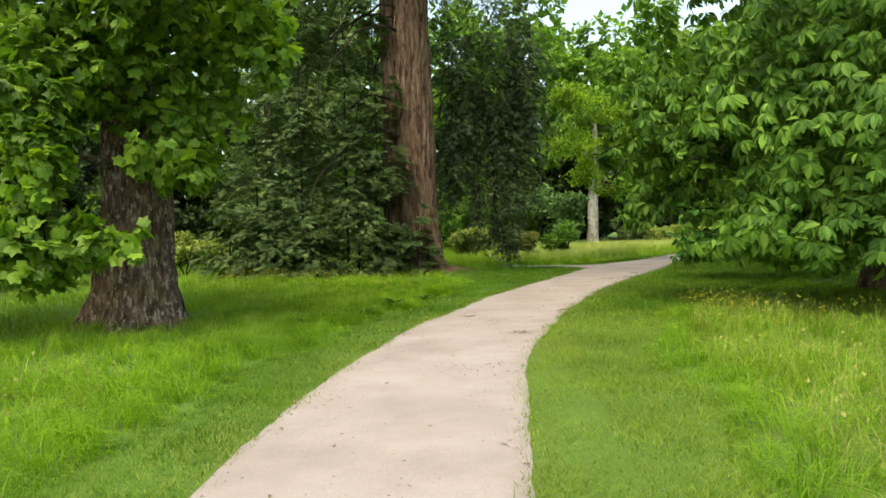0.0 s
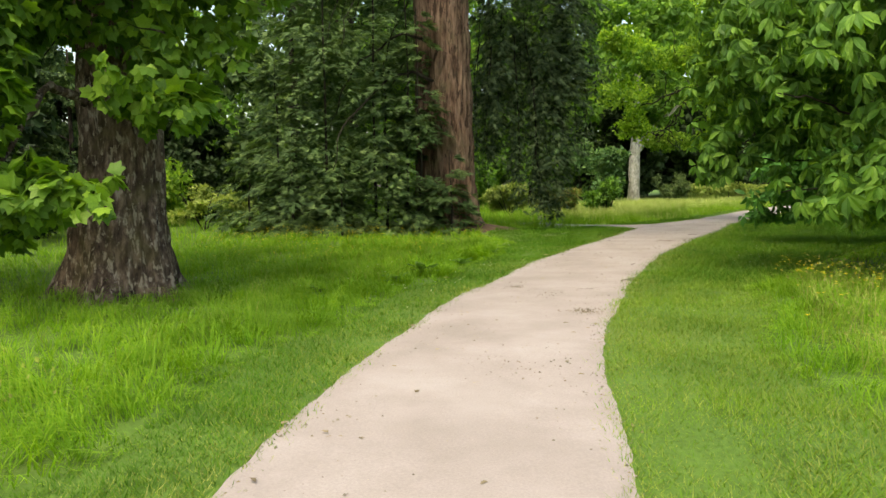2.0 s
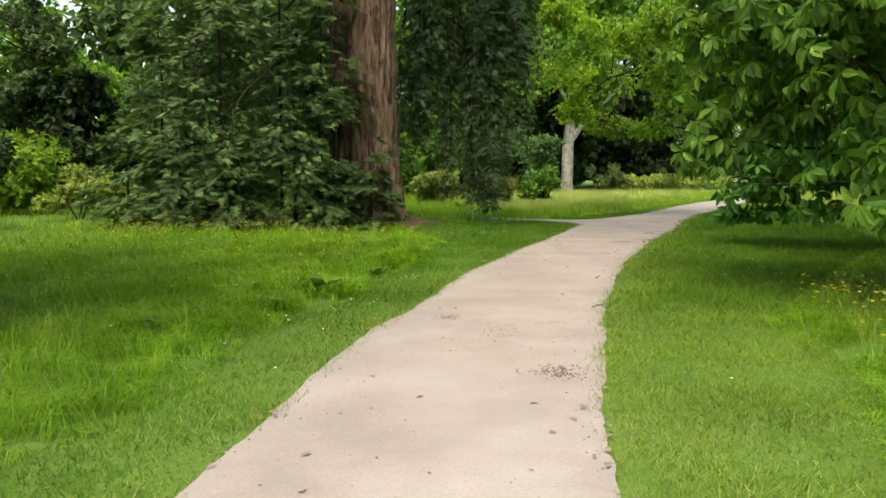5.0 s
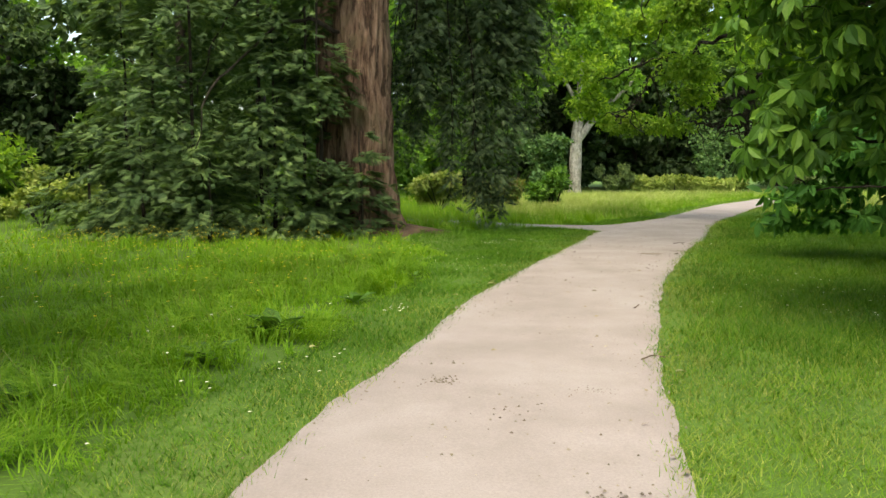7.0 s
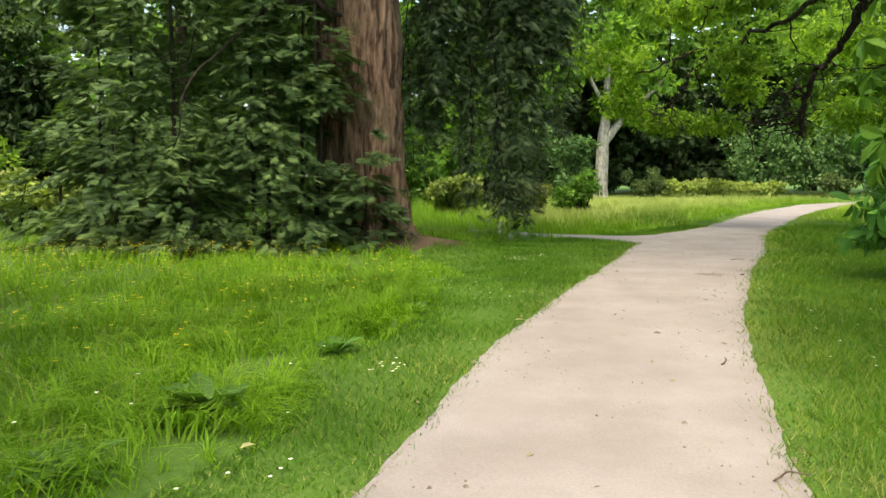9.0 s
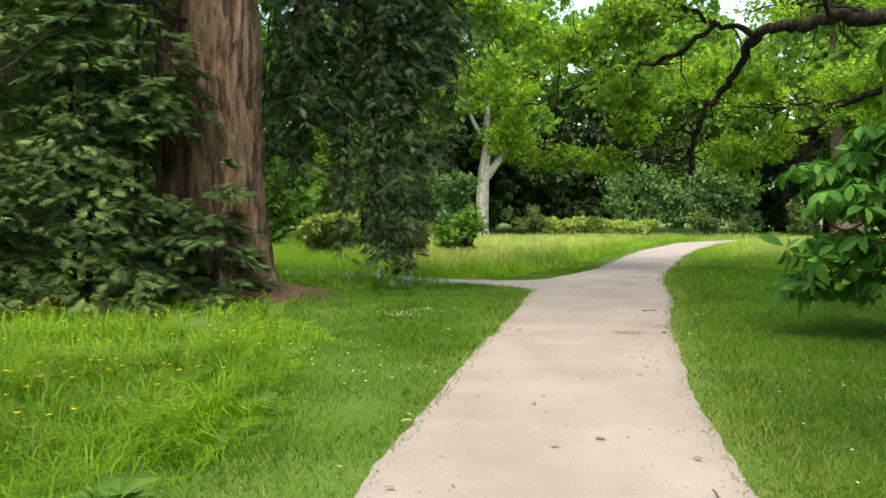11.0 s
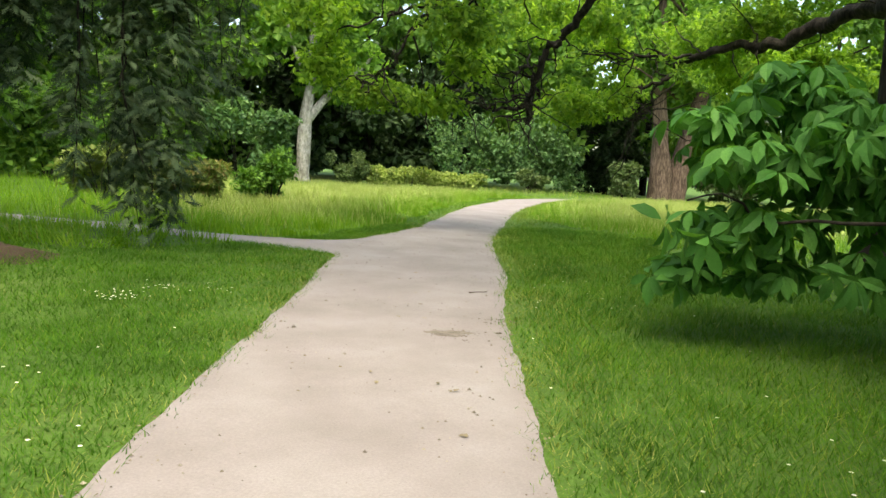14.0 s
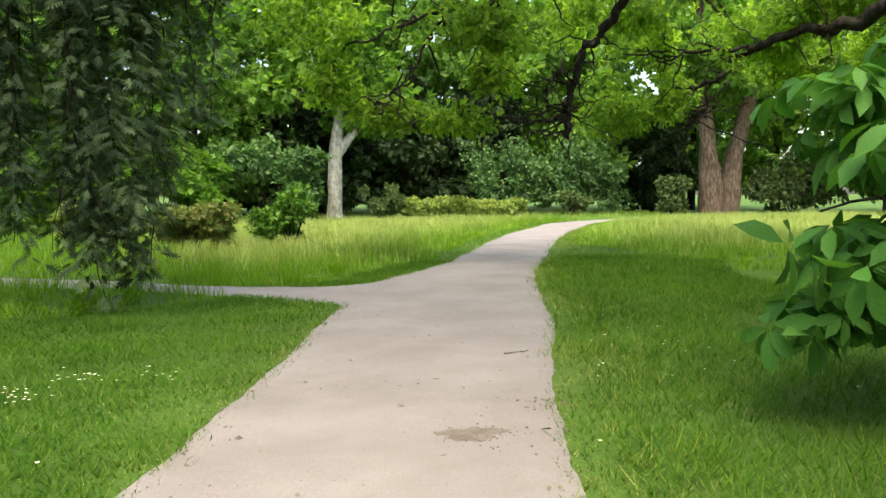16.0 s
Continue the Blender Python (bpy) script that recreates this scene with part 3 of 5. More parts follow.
def grass():
    rng = np.random.default_rng(5)
    # mown verge beside the path
    got = []
    for n, y0, y1, share in ((115000, -2, 9, 0.45), (115000, 9, 20, 0.36), (160000, 20, 32, 0.5), (20000, 32, 52, 0.5)):
        y = rng.uniform(y0, y1, n)
        left = rng.random(n) < share
        room = np.where(left, mown_width(y, "l"), mown_width(y, "r")) * 1.12 + 0.2
        off = -0.2 + rng.random(n) ** 1.1 * (room + 0.2)
        x = np.where(left, np.interp(y, LINE_L[:, 1], LINE_L[:, 0]) - off, np.interp(y, LINE_R[:, 1], LINE_R[:, 0]) + off)
        d, out = verge(x, y)
        ok = (out < 0.05) & ~on_path(x, y, -0.2) & (rng.random(n) < np.clip(np.maximum(d + 0.18, 0) ** 2.1 * 26 * (1 + 0.7 * wave3(np.stack([x, y, 0 * x], -1), 5.0, 4.0)), 0.0, 1.0))
        got.append((x[ok], y[ok]))
    x, y = np.concatenate([g[0] for g in got]), np.concatenate([g[1] for g in got])
    far = np.clip(y / 25, 0.5, 2)
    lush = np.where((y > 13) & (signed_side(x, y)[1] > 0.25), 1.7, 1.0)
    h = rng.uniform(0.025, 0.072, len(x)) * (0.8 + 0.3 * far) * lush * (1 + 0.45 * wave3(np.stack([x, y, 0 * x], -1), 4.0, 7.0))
    # Blades that get the shade-darkened colour: past y 12.5, and most on the left.
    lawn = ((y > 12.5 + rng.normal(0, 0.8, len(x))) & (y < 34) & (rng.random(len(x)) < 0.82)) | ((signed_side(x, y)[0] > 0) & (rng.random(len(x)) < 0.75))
    wd = rng.uniform(0.006, 0.012, len(x)) * (0.5 + 0.6 * far)
    lean = rng.uniform(0.5, 2.0, len(x))
    d = verge(x, y)[0]
    worn = np.random.default_rng(15).random(len(x)) < np.where(signed_side(x, y)[1] > 0, 0.85, 0.5) * (np.exp(-np.maximum(d, 0) / 0.6) + np.where((y < 14) & (signed_side(x, y)[1] > 0), 0.14, 0.04)) * (0.75 + 0.5 * wave3(np.stack([x, y, 0 * x], -1), 1.7, 3.0))
    single("worn_grass", blades(x[worn], y[worn], h[worn] * 0.7, wd[worn], lean[worn], np.random.default_rng(16), False), M_HAY, "thin yellowed grass worn along the path's edge", "grass", "stuff")
    for nm, sel, mat, lab in (("mown_grass", ~lawn & ~worn, M_MOWN, "short mown grass verge with straw-coloured bits"), ("lawn_grass", lawn & ~worn, M_SHADELAWN, "lush green lawn grass, coloured darker for the shade under the trees")):
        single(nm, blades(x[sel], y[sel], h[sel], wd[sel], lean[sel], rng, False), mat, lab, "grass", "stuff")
    # long meadow grass, in soft clumps that each lean their own way
    got = []
    for n, y0, y1, reach, fl in ((80000, -4, 11, 3.0, 0.7), (72000, 11, 20, 4.0, 0.7), (42000, 20, 30, 5.0, 0.7), (150000, 29, 54, 7.0, 0.3), (50000, 5, 66, 16.0, 2)):
        x, y = beside_path(n, y0, y1, reach, rng, fl)
        d, out = verge(x, y)
        p = np.stack([x, y, 0 * x], -1)
        tuft = 0.45 * wave3(p, 2.4, 1.0) + 0.4 * wave3(p, 6.5, 2.0) + 0.45 * wave3(p, 13.0, 3.0)
        ok = ~on_path(x, y, 0.03) & (out > -0.12) & (rng.random(n) < 0.7 + 1.2 * tuft)
        ok &= ((x + 0.1) / 1.5) ** 2 + ((y - 24.5) / 1.25) ** 2 > 0.45 + 0.6 * rng.random(n)
        ok &= (np.abs(x) < 48) & (y < 66)
        got.append((x[ok], y[ok], tuft[ok], out[ok]))
    x, y, tuft, out = (np.concatenate([g[i] for g in got]) for i in range(4))
    p = np.stack([x, y, 0 * x], -1)
    lie = 5.5 * wave3(p, 3.1, 5.0) + 3.0 * wave3(p, 8.0, 6.0) + rng.normal(0, 0.7, len(x))
    rise = np.clip(out / 0.5 + 0.3, 0.25, 1)
    shade = np.where((x > 4.5) & (y > 13.5) & (y < 30) & (x < 18), 0.45, 1.0)
    far = np.where(y > 29, 1.5, np.clip(y / 14, 0.8, 2.0))
    h = (0.15 + 0.27 * tuft + rng.uniform(0, 0.1, len(x))) * rise * shade
    h = np.where(y > 30, (0.3 + 0.06 * tuft + rng.uniform(0, 0.09, len(x))) * np.clip(out / 1.2 + 0.35, 0.35, 1), h)
    wd = rng.uniform(0.006, 0.013, len(x)) * far * 1.1
    right_meadow = (signed_side(x, y)[1] > 0) & (y < 13) & (out > 0.35)
    hay = (y < 31) & (((rng.random(len(x)) < 0.06) & (out > 0.5)) | (right_meadow & (rng.random(len(x)) < 0.3)))
    lean = rng.uniform(0.6, 1.9, len(x))
    pale = (y > 31) & (x > 3.0 + rng.normal(0, 1.0, len(x))) & (rng.random(len(x)) < np.clip(0.08 + 0.2 * out, 0.08, 0.88))
    for nm, sel, mat, lab in (("meadow_grass", ~hay & ~pale, M_MEADOW, "long lush green meadow grass in tufts"), ("dry_grass", hay, M_HAY, "yellowed ripening grass in the meadow"), ("hay_grass", pale, M_PALEHAY, "pale buff hay grass in the far meadow")):
        tall = np.where(hay | pale, 1.25, 1.0)
        geo = []
        for bent, zone in ((True, y < 27), (False, y >= 27)):
            k = sel & zone
            geo.append(blades(x[k], y[k], np.maximum(h[k], 0.04) * tall[k], wd[k] * (0.65 if nm == "dry_grass" else 1), lean[k] * (1.0 if bent else 0.5), rng, bent, lie[k]))
        single(nm, merge(geo), mat, lab, "grass", "stuff")
    # big tufts, blades fanning out from each
    m, per = 1700, 24
    x, y = beside_path(m, -2, 22, 3.6, rng, 0.9)
    d, out = verge(x, y)
    ok = (out > 0.1) & ((x < 4) | (y < 13)) & (((x + 0.1) / 1.8) ** 2 + ((y - 24.4) / 1.5) ** 2 > 1)
    x, y = x[ok], y[ok]
    m = len(x)
    big = np.repeat(rng.uniform(0.6, 1.25, m), per)
    a = rng.random(m * per) * 6.28
    rr = np.abs(rng.normal(0, 0.07, m * per)) * big
    tx, ty = np.repeat(x, per) + rr * np.cos(a), np.repeat(y, per) + rr * np.sin(a)
    ok = verge(tx, ty)[1] > 0
    k = int(ok.sum())
    hh = (rng.uniform(0.1, 0.25, m * per) * big)[ok]
    single("grass_tufts", blades(tx[ok], ty[ok], hh, rng.uniform(0.006, 0.012, k), rng.uniform(0.5, 1.7, k), rng, True, (a + rng.normal(0, 0.5, m * per))[ok]), M_TUFT, "fountain-like tufts of long green grass", "grass", "stuff")
    # flowering stalks standing over the meadow
    x, y = beside_path(4200, -2, 15, 2.6, rng, 1.4)
    d, out = verge(x, y)
    ok = (out > 0.4) & ((x > 1) & (y < 14) | (y < 7))
    x, y = x[ok], y[ok]
    k = len(x)
    hh = rng.uniform(0.28, 0.5, k)
    stalk = blades(x, y, hh, np.full(k, 0.003), rng.uniform(0.2, 0.6, k), rng)
    top = stalk[0].reshape(k, 5, 3)
    head = scatter(FAR, top[:, 4] - (0, 0, 0.02), top[:, 4] - top[:, 2] + (0, 0, 0.05), unit(rng.normal(size=(k, 3))), rng.uniform(0.025, 0.05, k))
    single("seed_heads", merge([stalk, head]), M_HAY, "thin flowering grass stalks with buff seed heads", "grass", "stuff")


def flowers():
    rng = np.random.default_rng(6)
    petal = np.array([(0, 0, 0), (-0.3, 0.75, 0.25), (0, 1, 0.3), (0.3, 0.75, 0.25)]), np.array([(0, 2, 1), (0, 3, 2)])
    spots = [(4.0, 12.2, 1.0, 170), (3.5, 10.8, 0.9, 60), (-4.0, 21.3, 1.6, 260), (-4.6, 19.4, 1.6, 200), (-1.8, 17.5, 1.3, 80), (-1.5, 20.5, 1.2, 60), (4.6, 9.5, 1.3, 40), (-3.2, 15.6, 1.5, 60)]
    x = np.concatenate([rng.normal(a, w, n) for a, b, w, n in spots])
    y = np.concatenate([rng.normal(b, w, n) for a, b, w, n in spots])
    d, out = verge(x, y)
    x, y = x[out > 0.2], y[out > 0.2]
    n = len(x)
    z = ground_height(x, y) + rng.uniform(0.26, 0.44, n)
    stem = blades(x, y, z, np.full(n, 0.005), np.zeros(n) + 0.02, rng, False)
    ang = np.tile(np.arange(5) * 1.2566, n)
    way = np.stack([np.cos(ang), np.sin(ang), 0 * ang], -1)
    p = np.repeat(np.stack([x, y, z - 0.005], -1), 5, 0)
    single("buttercups", scatter(petal, p, way, np.tile([0, 0, 1.0], (n * 5, 1)), np.full(n * 5, 0.021)), M_BUTTER, "small yellow buttercups in the long grass", "flowers", "stuff")
    single("buttercup_stems", stem, M_MEADOW, "thin green buttercup stems in the long grass", "flowers", "stuff")
    spots = [(1.8, 22.3, 0.12, 34), (2.25, 22.75, 0.1, 18), (2.7, 22.65, 0.16, 10), (0.1, 15.2, 0.12, 14), (-0.4, 13.0, 0.5, 20), (6.8, 22, 1.3, 30), (5.3, 17.0, 1.0, 26), (4.2, 15, 0.8, 16), (0.9, 20.0, 0.6, 25), (1.2, 18.5, 0.4, 14), (-2.0, 13.6, 1.5, 25)]
    x = np.concatenate([rng.normal(a, w, n) for a, b, w, n in spots])
    y = np.concatenate([rng.normal(b, w, n) for a, b, w, n in spots])
    d, out = verge(x, y)
    x, y, out = x[d > 0.1], y[d > 0.1], out[d > 0.1]
    n = len(x)
    z = ground_height(x, y) + rng.uniform(0.06, 0.11, n) + np.clip(out, 0, 0.2)
    ang = np.tile(np.arange(8) * 0.7854, n)
    way = np.stack([np.cos(ang), np.sin(ang), 0 * ang], -1)
    single("daisies", scatter(petal, np.repeat(np.stack([x, y, z], -1), 8, 0), way, np.tile([0, 0, 1.0], (n * 8, 1)), np.full(n * 8, 0.012)), M_DAISY, "small white daisies in the short grass", "flowers", "stuff")


def flat_patch(name, x0, y0, rx, ry, z, mat, label, category, seed, lift=0.004):
    """A thin ragged patch lying on the ground or path."""
    n = 36
    a = np.linspace(0, 2 * np.pi, n, endpoint=False)
    w = 1 + 0.16 * np.sin(a * 3 + seed) + 0.12 * np.sin(a * 5 + seed * 2) + 0.1 * np.sin(a * 9 + seed * 3)
    rows = [np.array([[x0, y0, z + lift * 0.5]])]
    for r, dz in ((0.4, lift * 0.7), (0.75, lift), (1.0, 0.0)):
        rows.append(np.stack([x0 + rx * r * w * np.cos(a), y0 + ry * r * w * np.sin(a), np.full(n, z + dz)], -1))
    f = [(0, 1 + j, 1 + (j + 1) % n) for j in range(n)]
    for i in range(2):
        for j in range(n):
            p, q = 1 + i * n + j, 1 + i * n + (j + 1) % n
            f += [(p, p + n, q + n), (p, q + n, q)]
    single(name, (np.concatenate(rows), np.array(f)), mat, label, category, "structure", smooth=True)


def path_details():
    rng = np.random.default_rng(8)
    for i, (x, y, rx, ry) in enumerate(((4.45, 20.78, 0.19, 0.13),)):
        flat_patch("worn_hollow", x, y, rx, ry, 0.027, M_GRIT, "shallow brown worn hollow in the gravel path", "path", i + 1.0)
    lump = np.array([(-0.5, -0.4, 0), (0.5, -0.45, 0), (0.45, 0.4, 0), (-0.4, 0.5, 0), (0.05, -0.03, 0.5)]), np.array([(0, 1, 4), (1, 2, 4), (2, 3, 4), (3, 0, 4)])
    cx, cy, cw, cn = np.array([(4.45, 20.72, 0.13, 130), (1.08, 10.62, 0.11, 190), (1.4, 12.35, 0.08, 110), (0.4, 12.7, 0.06, 60), (0.9, 11.9, 0.2, 25), (3.2, 17.6, 0.15, 40), (5.2, 21.2, 0.12, 40), (0.2, 8.0, 0.3, 40)]).T
    k = np.repeat(np.arange(len(cx)), cn.astype(int))
    n = len(k)
    a = rng.random(n) * 6.28
    single("dark_grit", scatter(lump, np.stack([cx[k] + rng.normal(0, 1, n) * cw[k], cy[k] + rng.normal(0, 0.8, n) * cw[k], np.full(n, 0.025)], -1), np.stack([np.cos(a), np.sin(a), 0 * a], -1), np.tile([0, 0, 1.0], (n, 1)), rng.uniform(0.006, 0.02, n)), M_DARKGRIT,
           "crumbs of darker grit scuffed up on the path", "gravel", "stuff")
    # grit and small stones, thickest along the edges
    n = 3600
    y = rng.uniform(2, 34, n)
    u = rng.beta(0.55, 0.55, n)
    x = np.interp(y, LINE_L[:, 1], LINE_L[:, 0]) * (1 - u) + np.interp(y, LINE_R[:, 1], LINE_R[:, 0]) * u + rng.normal(0, 0.03, n)
    lump = np.array([(-0.5, -0.4, 0), (0.5, -0.45, 0), (0.45, 0.4, 0), (-0.4, 0.5, 0), (0.05, -0.03, 0.5)]), np.array([(0, 1, 4), (1, 2, 4), (2, 3, 4), (3, 0, 4)])
    a = rng.random(n) * 6.28
    zz = 0.025 - 0.017 * np.abs(2 * np.clip(u, 0, 1) - 1) ** 6
    single("path_grit", scatter(lump, np.stack([x, y, zz - 0.002], -1), np.stack([np.cos(a), np.sin(a), 0 * a], -1), np.tile([0, 0, 1.0], (n, 1)), rng.gamma(2.0, 0.0036, n) + 0.004), M_STONE,
           "loose grit and small stones on the path", "gravel", "stuff")
    n = 150
    y = rng.uniform(4, 30, n)
    u = rng.beta(0.5, 0.4, n)
    x = np.interp(y, LINE_L[:, 1], LINE_L[:, 0]) * (1 - u) + np.interp(y, LINE_R[:, 1], LINE_R[:, 0]) * u
    a = rng.random(n) * 6.28
    single("fallen_leaves", scatter(OAK, np.stack([x, y, np.full(n, 0.032)], -1), np.stack([np.cos(a), np.sin(a), 0.1 + 0 * a], -1), unit(np.array([0, 0, 1.0]) + rng.normal(0, 0.2, (n, 3))), rng.uniform(0.03, 0.075, n)), M_DEADLEAF,
           "small brown fallen leaves on the path", "leaves", "stuff")
    n = 1300
    y = rng.uniform(3, 34, n)
    right = rng.random(n) < 0.55
    x = np.where(right, np.interp(y, LINE_R[:, 1], LINE_R[:, 0]), np.interp(y, LINE_L[:, 1], LINE_L[:, 0])) + rng.normal(0, 0.07, n)
    a = rng.random(n) * 6.28
    single("edge_litter", scatter(FAR, np.stack([x, y, np.full(n, 0.012) + rng.uniform(0, 0.012, n)], -1), np.stack([np.cos(a), np.sin(a), 0.15 + 0 * a], -1), unit(np.array([0, 0, 1.0]) + rng.normal(0, 0.3, (n, 3))), rng.uniform(0.01, 0.026, n)), M_DEADLEAF,
           "brown crumbs of dead grass and leaf along the path's edge", "litter", "stuff")
    for pts in ([(5.55, 22.75, 0.034), (5.68, 22.72, 0.04), (5.8, 22.78, 0.034)], [(1.95, 13.2, 0.03), (2.05, 13.28, 0.036), (2.16, 13.27, 0.03)], [(2.55, 15.4, 0.033), (2.63, 15.5, 0.038), (2.66, 15.62, 0.033)]):
        single("fallen_twig", limb(pts, 0.006, 0.003, 6, 0.004, 5, rng), M_BROWNBARK, "short dark fallen twig on the path", "twig", smooth=True)


def dock_plant(x, y, size, n, seed):
    rng = np.random.default_rng(seed)
    t = thing("dock_plant", "dark broad-leaved weed in the long grass", "plant", "weeds", at=(x, y, float(ground_height(np.array([x]), np.array([y]))[0])))
    for i in range(n):
        a = i * 2.4 + rng.random()
        w = np.array([[math.cos(a), math.sin(a), rng.uniform(0.35, 1.1)]])
        part("leaf", scatter(OVAL, np.array([[0, 0, 0.02]]), w, np.array([[0, 0, 1.0]]), [size * rng.uniform(0.7, 1.2)]), M_DOCK, t)


for i, (x, y, size, n) in enumerate(((-0.98, 14.25, 0.34, 16), (-1.35, 13.3, 0.26, 12), (-0.4, 15.9, 0.24, 10), (-2.3, 12.4, 0.24, 10), (0.2, 17.6, 0.2, 8))):
    dock_plant(x, y, size, n, 200 + i)
for i, (x, y, a, size) in enumerate(((1.18, 17.1, 0.4, 0.13), (1.28, 17.25, 2.0, 0.1), (-0.62, 13.6, 1.0, 0.12), (2.05, 12.75, 0.3, 0.1), (0.75, 16.2, 2.2, 0.09))):
    single("fallen_leaf", scatter(OVAL, np.array([[x, y, 0.055]]), np.array([[math.cos(a), math.sin(a), 0.05]]), np.array([[0.1, 0.05, 1.0]]), [size]), M_PALELEAF, "pale curled fallen leaf on the path's verge", "leaf", "", "fallen leaves")


grass()
flowers()
path_details()


# ---- trees ----
def plane_tree():
    t = thing("plane_tree", "large old plane tree with flaking lichened bark and low leafy sprays", "tree", at=(-4.85, 12.2, 0))
    c = np.array((-4.85, 12.2, 0.0))
    o = lambda pts: [tuple(np.array(p) - c) for p in pts]
    part("trunk", trunk_geo([(-0.14, 0, -0.1), (-0.04, 0, 1.2), (0.0, 0, 2.3), (-0.22, 0.1, 5.0), (-0.6, 0.2, 9)], [0.62, 0.54, 0.49, 0.34, 0.26], 80, 110, 0.16, 21, 0.42, 2.0), M_PLANEBARK, t, "flaking grey-brown trunk", True)
    rng = np.random.default_rng(21)
    for pts, r0 in (([(-5.1, 12.1, 4.0), (-4.3, 11.4, 5.0), (-3.3, 10.7, 4.9)], 0.14), ([(-5.2, 12.1, 3.4), (-6.0, 11.2, 4.2), (-7.0, 10.4, 3.6)], 0.13),
                    ([(-5.0, 12.0, 2.6), (-5.2, 11.0, 2.6), (-5.1, 10.0, 1.6)], 0.07), ([(-5.3, 12.3, 6), (-6.5, 13, 8), (-8, 14, 9)], 0.16), ([(-5.3, 12.3, 6), (-4, 13, 8), (-2.5, 13.5, 9)], 0.16)):
        part("limb", limb(o(pts), r0, r0 * 0.25, 8, 0.05, 7, rng), M_PLANEBARK, t, "", True)
    blobs = [(-3.5, 10.8, 4.8, 1.5, 1.4, 1.5), (-4.0, 10.9, 3.3, 0.95, 0.9, 0.9), (-3.0, 11.0, 4.0, 0.8, 0.8, 0.9), (-3.6, 11.2, 2.5, 0.45, 0.5, 0.35), (-6.9, 10.6, 3.5, 1.7, 1.3, 1.5), (-5.3, 10.0, 1.25, 1.0, 0.6, 0.5), (-4.45, 9.9, 1.5, 0.65, 0.4, 0.3), (-3.95, 9.95, 1.3, 0.35, 0.35, 0.18), (-5.4, 9.7, 2.4, 0.8, 0.5, 0.7), (-5.2, 10.0, 3.0, 0.5, 0.5, 0.6), (-5.6, 9.8, 3.6, 0.8, 0.5, 0.8), (-4.05, 11.2, 2.7, 0.45, 0.4, 0.5), (-3.3, 11, 3.2, 0.7, 0.6, 0.7)]
    blobs += [(-6.6, 10.3, 1.7, 1.2, 0.8, 0.85), (-5.9, 10.1, 1.9, 0.8, 0.6, 0.5), (-7.4, 10.4, 2.6, 1.4, 0.9, 1.0), (-5.2, 10.6, 3.9, 0.9, 0.7, 0.9), (-6.0, 10.4, 4.4, 1.2, 0.8, 1.0), (-5.2, 10.9, 5.6, 2.4, 1.3, 1.3), (-6.4, 13.2, 8, 3, 3, 2.2), (-8.6, 12.2, 4.5, 2, 2, 2.5), (-8.2, 11.2, 2.0, 1.3, 1.0, 1.2), (-5.9, 10.8, 2.8, 0.9, 0.7, 0.6), (-6.2, 13.5, 3.8, 1.2, 1, 1.2)]
    blobs = [(b[0] - c[0], b[1] - c[1], *b[2:]) for b in blobs]
    part("crown", leaves(LOBED, blobs, 7000, 5, 0.195, 31, 0.5, 0.75, -0.16, 1.9, 0.6, 0.45), M_PLANE, t, "fresh green lobed leaves")
    p, d, rng = tips(blobs, 300, 31)
    for i in rng.choice(len(p), 45, replace=False):
        part("twig", twig(p[i], d[i], 0.7, 0.012, rng), M_OAKBARK, t)


